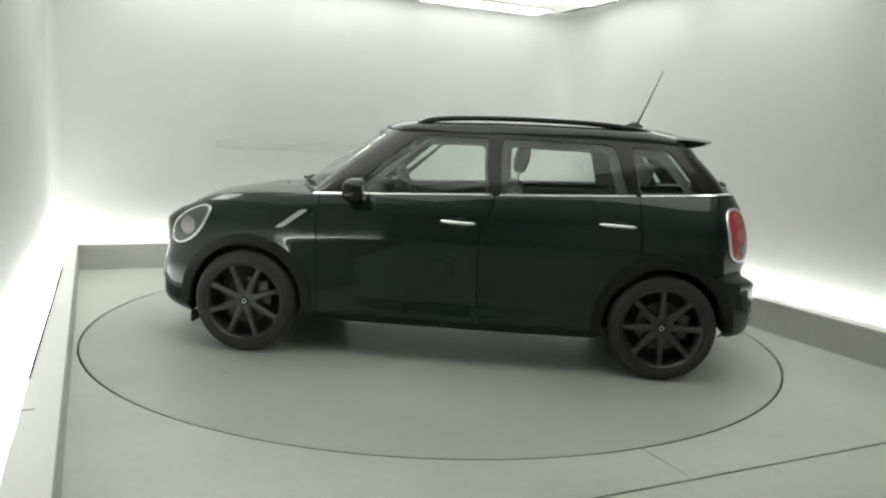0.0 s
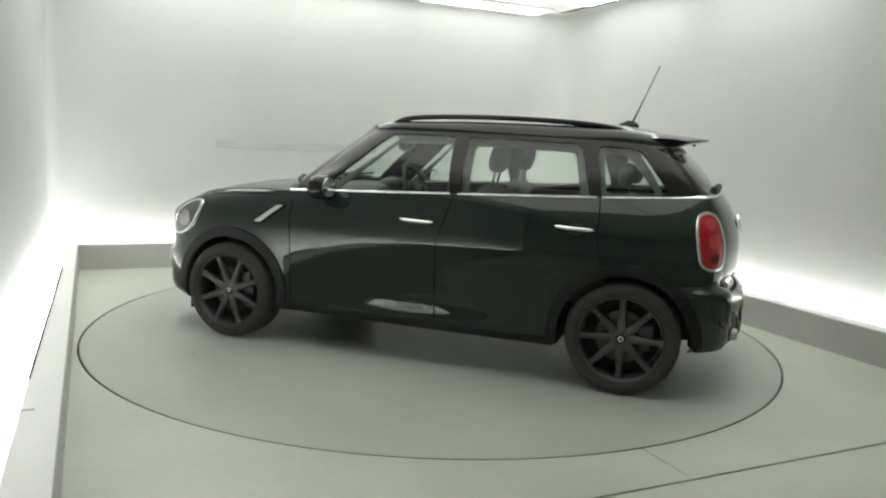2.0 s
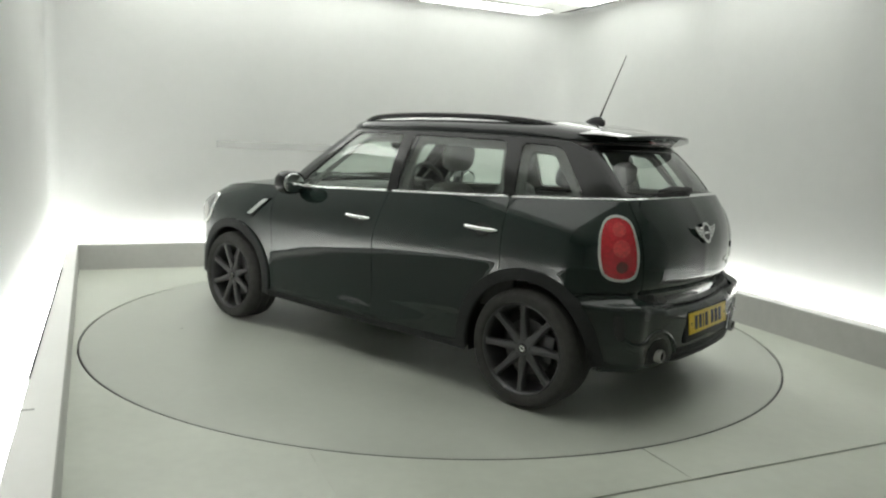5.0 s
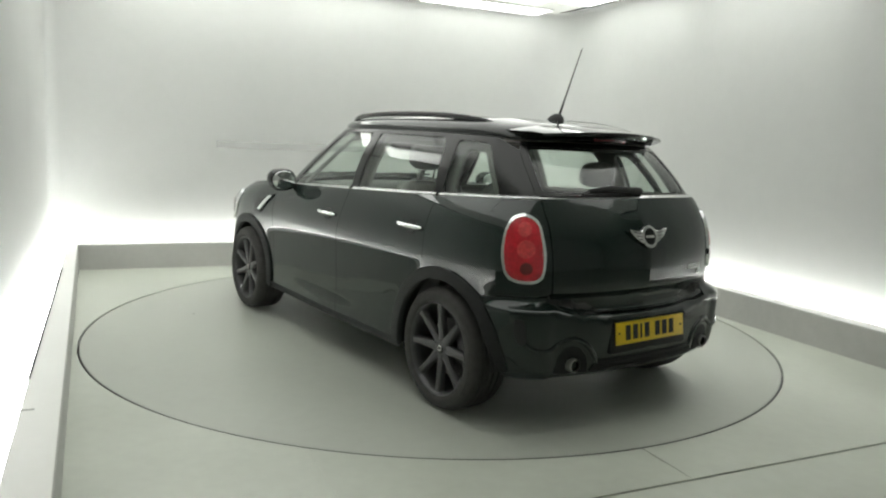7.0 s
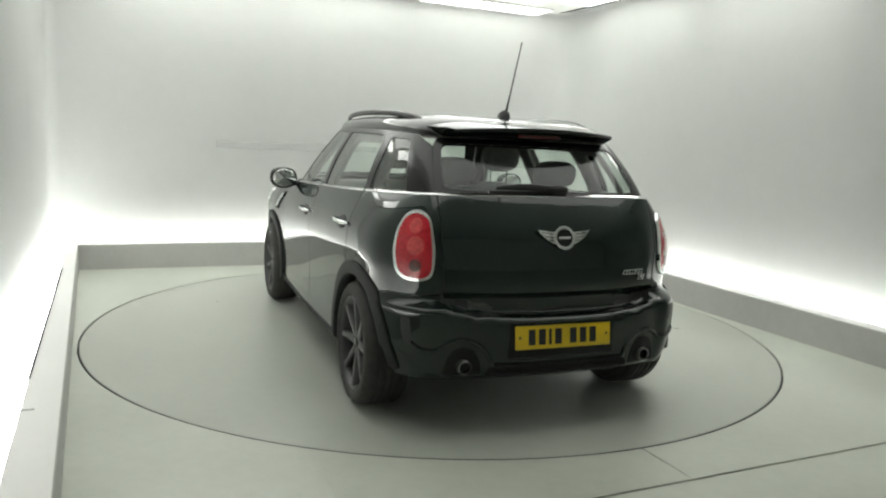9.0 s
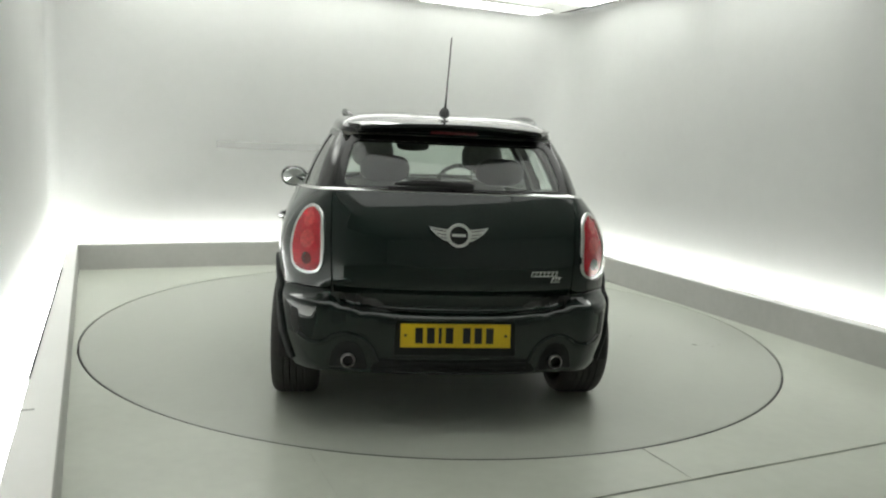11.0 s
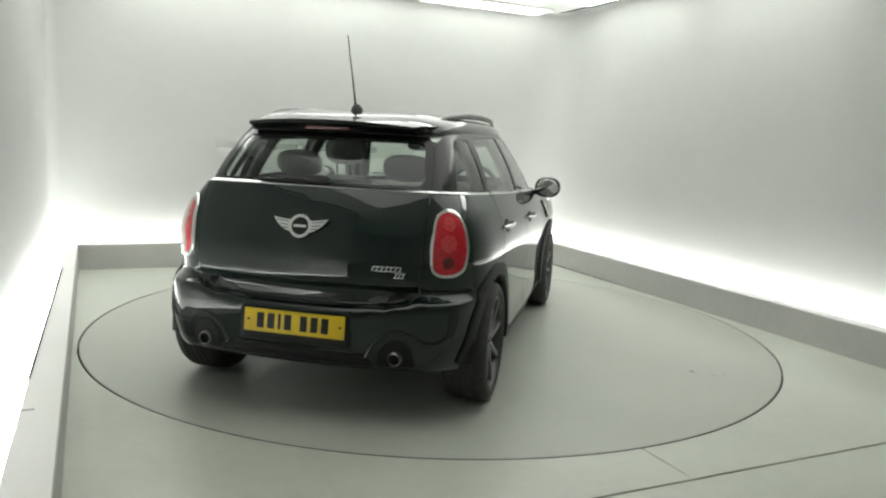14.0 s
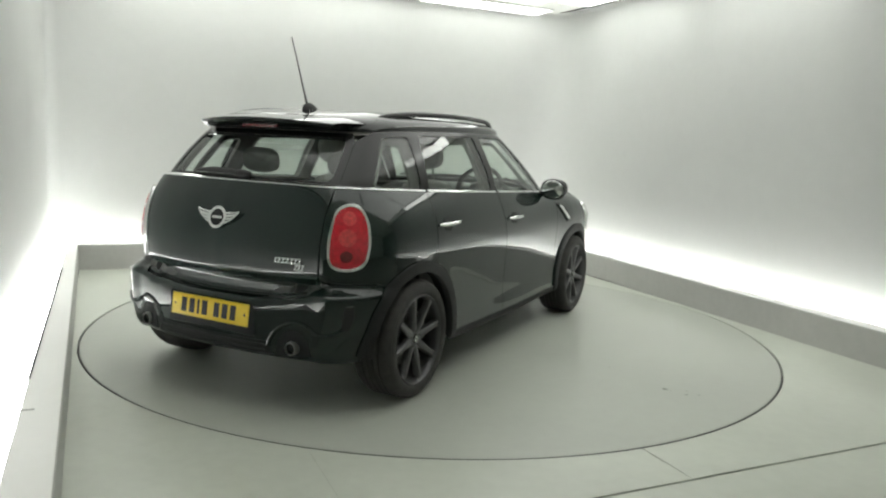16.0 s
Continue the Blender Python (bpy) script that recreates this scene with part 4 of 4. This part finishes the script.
def build_roof_things():
    # spoiler
    bm = bmesh.new()
    rows = []
    for k in range(33):
        y = -0.53 + 1.06 * k / 32
        e = 1 - (abs(y) / 0.53) ** 3
        tip = -1.545 - 0.115 * (1 - (abs(y) / 0.53) ** 2.2)
        zt = 1.440 + 0.020 * (1 - (abs(y) / 0.53) ** 2)
        zr = 1.445 + 0.050 * max(0.0, 1 - (abs(y) / 0.55) ** 4)
        rows.append([bm.verts.new(p) for p in ((-1.33, y, zr + 0.002), (-1.42, y, zr * 0.62 + zt * 0.38 + 0.006), (tip + 0.06, y * 0.90, zt + 0.012), (tip, y * 0.86, zt + 0.004), (tip - 0.002, y * 0.86, zt - 0.010), (tip + 0.03, y * 0.86, zt - 0.022), (-1.46, y * 0.88, 1.405))])
    for r0, r1 in zip(rows, rows[1:]):
        for i in range(6):
            bm.faces.new((r0[i], r0[i + 1], r1[i + 1], r1[i]))
    bm.faces.new(rows[0])
    bm.faces.new(rows[-1])
    sp = part("spoiler", bm, M_ROOF, car, "glossy black roof spoiler")
    part("high_brake_lamp", box_bm((0.02, 0.24, 0.014), (-1.575, 0, 1.424), 0.004, Matrix.Rotation(radians(-20), 4, "Y")), M_REDDARK, sp, "dark red high brake lamp")
    # roof rails
    def rail():
        ctrl = [(0.315, 0.500, 1.474), (0.27, 0.520, 1.503), (0.19, 0.535, 1.530), (0.05, 0.548, 1.544), (-0.2, 0.556, 1.553), (-0.5, 0.554, 1.554), (-0.8, 0.545, 1.547), (-1.02, 0.530, 1.532), (-1.16, 0.510, 1.512), (-1.22, 0.500, 1.492)]
        return tube_bm([(x, y, z - 0.018) for x, y, z in (tuple(p) for p in spline(ctrl, 6))], 0.0105, 12, 1.5)
    two_sided("roof_rail", rail, M_BLACK, "black roof rail")
    # aerial
    base = bmesh.new()
    rows = []
    for k in range(9):
        t = k / 8
        x = -1.095 - 0.125 * t
        w, h = 0.030 * math.sin(math.pi * min(1, t * 0.9 + 0.1)) ** 0.6, 0.010 + 0.036 * math.sin(math.pi * (0.12 + 0.68 * t)) ** 1.5
        rows.append([base.verts.new((x, w * math.cos(a), roof_z(x) - 0.004 + h * math.sin(a))) for a in np.linspace(0, math.pi, 9)])
    for r0, r1 in zip(rows, rows[1:]):
        for i in range(8):
            base.faces.new((r0[i], r0[i + 1], r1[i + 1], r1[i]))
    base.faces.new(rows[0])
    base.faces.new(rows[-1])
    aerial = part("aerial_base", base, M_SEAL, car, "black aerial base")
    part("aerial", tube_bm([(-1.178, 0, 1.553), (-1.215, 0, 1.645), (-1.324, 0, 1.918)], [0.007, 0.0042, 0.0028], 8), M_SEAL, aerial, "thin black whip aerial")


def wing_outline(sign):
    pts = [(0.050, 0.030), (0.085, 0.031), (0.143, 0.042), (0.132, 0.024), (0.112, 0.004), (0.093, -0.012), (0.070, -0.024), (0.045, -0.034)]
    return [(sign * y, z) for y, z in pts]


def build_tail_things():
    gate_pose = Matrix.Translation((-1.883, 0, 0.947)) @ Matrix.Rotation(radians(16), 4, "Y") @ Matrix(((0, 0, -1, 0), (1, 0, 0, 0), (0, 1, 0, 0), (0, 0, 0, 1)))
    badge = part("tail_badge", placed(lathe_bm([(0.042, 0.0), (0.043, 0.010), (0.050, 0.012), (0.058, 0.009), (0.059, 0.0)], 40, "Z"), gate_pose), M_CHROME, car, "chrome winged badge")
    part("badge_centre", placed(lathe_bm([(0.001, 0.009), (0.042, 0.007), (0.043, 0.0)], 32, "Z"), gate_pose), M_BLACK, badge, "black badge centre")
    part("badge_bar", placed(box_bm((0.066, 0.014, 0.006), (0, 0, 0.009), 0.002), gate_pose), M_CHROME, badge)
    for s in (1, -1):
        for z0, y0, y1 in ((0.022, 0.060, 0.122), (0.004, 0.060, 0.104), (-0.012, 0.058, 0.086)):
            part("badge_groove", placed(box_bm((y1 - y0, 0.0035, 0.003), (s * (y0 + y1) / 2, z0, 0.0100), 0.0, Matrix.Rotation(radians(8 * s), 4, "Z")), gate_pose), M_BLACK, badge, smooth=False)
        part("badge_wing", placed(prism_bm(wing_outline(s), 0.009, 0.003), gate_pose @ Matrix.Translation((0, 0, 0.001))), M_CHROME, badge)
    # tailgate handle ledge under the badge and the model script as plain bars
    for y0, z, h, w in [(-.366 - .0215 * k, .768, .024, .0055) for k in range(7)] + [(-.475 - .017 * k, .738, .026, .006) for k in range(3)]:
        p = BODY_T(bq(y0, z)[0], z)
        part("script_bar", box_bm((0.005, w, h), (p.x - 0.002, y0, z), 0.0015, Matrix.Rotation(radians(12), 4, "Z") @ Matrix.Rotation(radians(24), 4, "X")), M_CHROME, car, "small chrome script stroke")
    for y0, y1, z in ((-.366, -.500, .779), (-.370, -.500, .758), (-.470, -.520, .750), (-.465, -.515, .727)):
        a, b = BODY_T(bq(y0, z)[0], z), BODY_T(bq(y1, z)[0], z)
        part("script_bar", tube_bm([tuple(a + Vector((-0.003, 0, 0))), tuple((a + b) / 2 + Vector((-0.004, 0, 0))), tuple(b + Vector((-0.003, 0, 0)))], 0.0022, 6), M_CHROME, car, "small chrome script stroke")
    # number plate
    part("plate_recess", box_bm((0.03, 0.58, 0.18), (-1.921, 0, 0.470), 0.010, Matrix.Rotation(radians(7), 4, "Y")), M_PLASTIC, car, "black number plate recess")
    plate = part("number_plate", box_bm((0.006, 0.522, 0.112), (-1.9435, 0, 0.481), 0.002, Matrix.Rotation(radians(7), 4, "Y")), M_YELLOW, car, "yellow number plate with plain dark bars")
    y = 0.192
    for k in range(7):
        w = 0.014 if k == 2 else 0.036
        y -= w / 2
        part("plate_bar", box_bm((0.003, w, 0.074), (-1.9470, y, 0.482), 0.0, Matrix.Rotation(radians(7), 4, "Y")), M_SEAL, plate, smooth=False)
        y -= w / 2 + (0.046 if k == 3 else 0.019)
    for s in (1, -1):
        part("plate_screw", placed(lathe_bm([(0.001, 0.003), (0.006, 0.002), (0.007, 0)], 10, "X"), pose(-1.9470, s * 0.238, 0.482, 0, 0, 180)), M_SEAL, plate)
    # lower bumper: dark valance, exhausts with their hoods, side vents
    val = rounded([bq(0.36, 0.365), bq(0.40, 0.30), (-bq(0.40, 0.30)[0], 0.30), (-bq(0.36, 0.365)[0], 0.365)], 0.02)
    sheet_part("rear_valance", sheet(val, off(BODY_T, 0.004), 0.03, 0.01), M_PLASTIC, car, "black rear valance")
    for z in (0.345, 0.318):
        part("valance_slat", tube_bm([BODY_T(q, z) + Vector((-0.006, 0, 0)) for q in np.linspace(-0.34, 0.34, 13)], 0.006, 6), M_PLASTIC, car)
    hood = [(.36, .345), (.385, .400), (.42, .440), (.47, .468), (.52, .474), (.57, .458), (.605, .432), (.65, .422), (.70, .430), (.735, .455)]
    two_sided("bumper_crease", lambda: tube_bm([tuple(BODY_T(bq(y, z)[0], z) + Vector((0.003, 0, 0))) for y, z in [tuple(p) for p in spline(hood, 4)]], 0.013, 8), M_PAINT, "raised crease over the exhaust")
    dark = rounded([bq(.41, .305), bq(.425, .385), bq(.46, .43), bq(.50, .44), bq(.54, .43), bq(.575, .385), bq(.59, .305)], 0.01, 2)
    sheet_part("exhaust_surround", sheet(dark, off(BODY_T, 0.003), 0.02, 0.008), M_PLASTIC, car, "black exhaust surround")
    sheet_part("exhaust_surround", sheet(dark, off(BODY_T, 0.003), 0.02, 0.008), M_PLASTIC, car, "black exhaust surround", mirror=True)
    ex = two_sided("exhaust", lambda: placed(lathe_bm([(0.026, 0.20), (0.026, 0.004), (0.028, -0.004), (0.0325, 0.0), (0.034, 0.012), (0.034, 0.12)], 36, "X"), pose(-1.914, 0.50, 0.347)), M_DISC, "round steel exhaust tip")
    two_sided("exhaust_bore", lambda: placed(lathe_bm([(0.001, 0.05), (0.0255, 0.05), (0.0255, 0.006)], 24, "X"), pose(-1.914, 0.50, 0.347)), M_SEAL, "", ex)
    vent = rounded([bq(.742, .57), bq(.772, .575), bq(.770, .50), bq(.752, .445), bq(.730, .45)], 0.01, 2)
    both("bumper_vent", sheet([(LENGTH - q, z) for q, z in vent], off(body, 0.003), 0.015, 0.006), M_SEAL, car, "black slit vent in the bumper")
    # rear wiper
    wz = lambda y, z, o: HOUSE_T(hq(y, z)[0], z) + Vector((-o, 0, 0))
    hub = wz(-0.03, 1.168, 0.018)
    wiper = part("rear_wiper", joined(shell_bm(tuple(hub), (0.024, 0.060, 0.022), 2.4, 16, 10), tube_bm([tuple(wz(y, 1.168 + 0.010 * math.sin((y + 0.03) / 0.35 * math.pi), 0.024)) for y in np.linspace(-0.02, 0.30, 10)], [0.016] * 7 + [0.012, 0.010, 0.006], 8)), M_SEAL, car, "black rear wiper")
    part("wiper_blade", tube_bm([tuple(wz(y, 1.152, 0.008)) for y in np.linspace(0.02, 0.33, 8)], 0.007, 6), M_SEAL, wiper)


def build_front_things():
    part("cowl", tube_bm([(0.90 + 0.175 * (1 - (y / 0.74) ** 2), y, 1.018 + 0.036 * (1 - (y / 0.74) ** 2)) for y in np.linspace(-0.74, 0.74, 25)], 0.026, 8, 0.55), M_PLASTIC, car, "black windscreen cowl")
    for y0, y1 in ((0.62, 0.02), (0.02, -0.58)):
        pts = []
        for k in range(10):
            y = y0 + (y1 - y0) * k / 9
            z = 1.075 + 0.012 * k / 9
            q = HOUSE_N(hn(y, z)[0], z)
            pts.append((q.x + 0.016, y, z + 0.004))
        w = part("windscreen_wiper", tube_bm(pts, 0.009, 6), M_SEAL, car, "black windscreen wiper")
        part("wiper_arm", tube_bm([(pts[-1][0] + 0.02, pts[-1][1], 1.06), (pts[5][0] + 0.018, pts[5][1], pts[5][2] + 0.006)], 0.010, 6), M_SEAL, w)
    two_sided("bonnet_jet", lambda: shell_bm((1.20, 0.30, 1.045), (0.018, 0.014, 0.008), 2.2, 12, 8), M_SEAL)


# ---- cabin ----
def seat_back(y, x0, z0, lean, high, wide):
    bm = shell_bm((0, 0, high / 2), (0.075, wide / 2, high / 2), 4, 28, 14)
    for v in bm.verts:
        k = v.co.z / high
        v.co.y *= 1.0 - 0.22 * max(0, k - 0.35)
    return placed(bm, pose(x0, y, z0, 0, lean, 0))


def build_cabin():
    for y in (0.36, -0.36):
        seat = part("front_seat", shell_bm((0.02, y, 0.52), (0.28, 0.25, 0.10), 4), M_SEAT, car, "grey cloth front seat")
        part("backrest", seat_back(y, -0.20, 0.52, -16, 0.62, 0.50), M_SEAT, seat)
        part("head_restraint", placed(shell_bm((0, 0, 0), (0.050, 0.135, 0.092), 2.8), pose(-0.40, y, 1.285, 0, -12, 0)), M_SEAT, seat, "grey padded head restraint")
        for d in (-0.06, 0.06):
            part("restraint_post", tube_bm([(-0.37, y + d, 1.10), (-0.395, y + d, 1.24)], 0.007, 6), M_CHROME, seat)
    bench = part("rear_bench", shell_bm((-0.82, 0, 0.52), (0.26, 0.62, 0.10), 5), M_SEAT, car, "grey cloth rear bench")
    for y in (0.32, -0.32):
        part("backrest", seat_back(y, -1.02, 0.52, -18, 0.58, 0.62), M_SEAT, bench)
        part("head_restraint", placed(shell_bm((0, 0, 0), (0.045, 0.135, 0.075), 2.8), pose(-1.205, y, 1.222, 0, -14, 0)), M_SEAT, bench, "grey padded head restraint")
    part("luggage_cover", box_bm((0.34, 1.10, 0.02), (-1.46, 0, 1.03), 0.006), M_TRIM, car, "dark luggage cover")
    part("dashboard", joined(shell_bm((0.83, 0, 0.93), (0.24, 0.70, 0.115), 3.2, 36, 14), shell_bm((0.66, -0.36, 1.02), (0.09, 0.16, 0.06), 2.5)), M_TRIM, car, "dark dashboard")
    ring = [(0.055 * 0 + 0.0, 0.185 * math.cos(2 * math.pi * k / 36), 0.185 * math.sin(2 * math.pi * k / 36)) for k in range(36)]
    sw = part("steering_wheel", placed(joined(tube_bm(ring, 0.017, 8, closed=True), shell_bm((0.01, 0, 0), (0.03, 0.07, 0.06), 2.5), box_bm((0.02, 0.34, 0.03), (0.01, 0, 0), 0.006), box_bm((0.02, 0.03, 0.17), (0.01, 0, -0.09), 0.006)), pose(0.47, -0.36, 1.02, 0, 22, 0)), M_TRIM, car, "dark steering wheel")
    part("steering_column", tube_bm([(0.49, -0.36, 1.01), (0.72, -0.36, 0.93)], 0.04, 10), M_TRIM, sw)
    rv = part("interior_mirror", placed(shell_bm((0, 0, 0), (0.018, 0.125, 0.040), 2.6), pose(0.40, 0.03, 1.335, 0, 8, 0)), M_TRIM, car, "dark interior mirror")
    part("mirror_stalk", tube_bm([(0.41, 0.03, 1.35), (0.49, 0.0, 1.425)], 0.010, 6), M_TRIM, rv)
    # door cards and inner faces of the centre pillars
    two_sided("door_card", lambda: box_bm((1.95, 0.035, 0.55), (-0.20, 0.775, 0.765), 0.015), M_TRIM, "dark door lining")
    def pillar():
        bm = bmesh.new()
        rows = []
        for k in range(9):
            z = 1.06 + (1.43 - 1.06) * k / 8
            a, b = house(hx(-0.205 - 0.0 * k, z)[0], z), house(hx(-0.285, z)[0], z)
            rows.append([bm.verts.new((a.x + 0.01, a.y - 0.012, z)), bm.verts.new((a.x - 0.01, a.y - 0.055, z)), bm.verts.new((b.x + 0.01, b.y - 0.055, z)), bm.verts.new((b.x - 0.01, b.y - 0.012, z))])
        for r0, r1 in zip(rows, rows[1:]):
            for i in range(3):
                bm.faces.new((r0[i], r0[i + 1], r1[i + 1], r1[i]))
        return bm
    two_sided("pillar_lining", pillar, M_LINING, "dark pillar lining")


M_LENS_RED = principled("bright_red_lens", (0.62, 0.045, 0.052), 0.10, coat=1.0, noise_scale=60, vary=0.35)

build_wheels()
build_under()
build_waist()
build_handles()
build_tail_lamps()
build_headlamps()
build_scoop()
build_mirrors()
build_roof_things()
build_tail_things()
build_front_things()
build_cabin()


# ---- the turn ----
disc_bm = lathe_bm([(0.0005, 0.0), (ROUND - 0.004, 0.0), (ROUND, -0.004), (ROUND, -0.05), (0.0005, -0.05)], 160, "Z")
turntable = part("turntable", disc_bm, M_TABLE, smooth=False)
part("rim", lathe_bm([(ROUND + 0.0002, -0.0015), (ROUND + 0.0040, -0.0025), (ROUND + 0.0042, -0.03), (ROUND + 0.0002, -0.03)], 160, "Z"), M_RIM, turntable, "dark worn metal rim", smooth=False)
tagged(turntable, "grey painted round turntable flush with the floor, darkened for the car's shade", "turntable")

PIVOT = Matrix.Translation((-0.2000, 0.1620, 0.0))   # the car stands a little off the centre


def motions():
    car_rows, table_rows = [], []
    for k in range(33):
        t = k * 0.5
        # the drive starts a touch slower than its mean speed
        lag = float(np.interp(t, [0, 2, 4, 7, 9, 12, 16], [-0.50, -0.18, 0.18, 0.42, 0.45, 0.28, 0.30]))
        turn = pose(0, 0, 0, 0, 0, 174.2 - 7.03 * t + lag)
        car_rows.append((t, turn @ PIVOT))
        table_rows.append((t, turn))
    walk(car, car_rows)
    walk(turntable, table_rows)


motions()
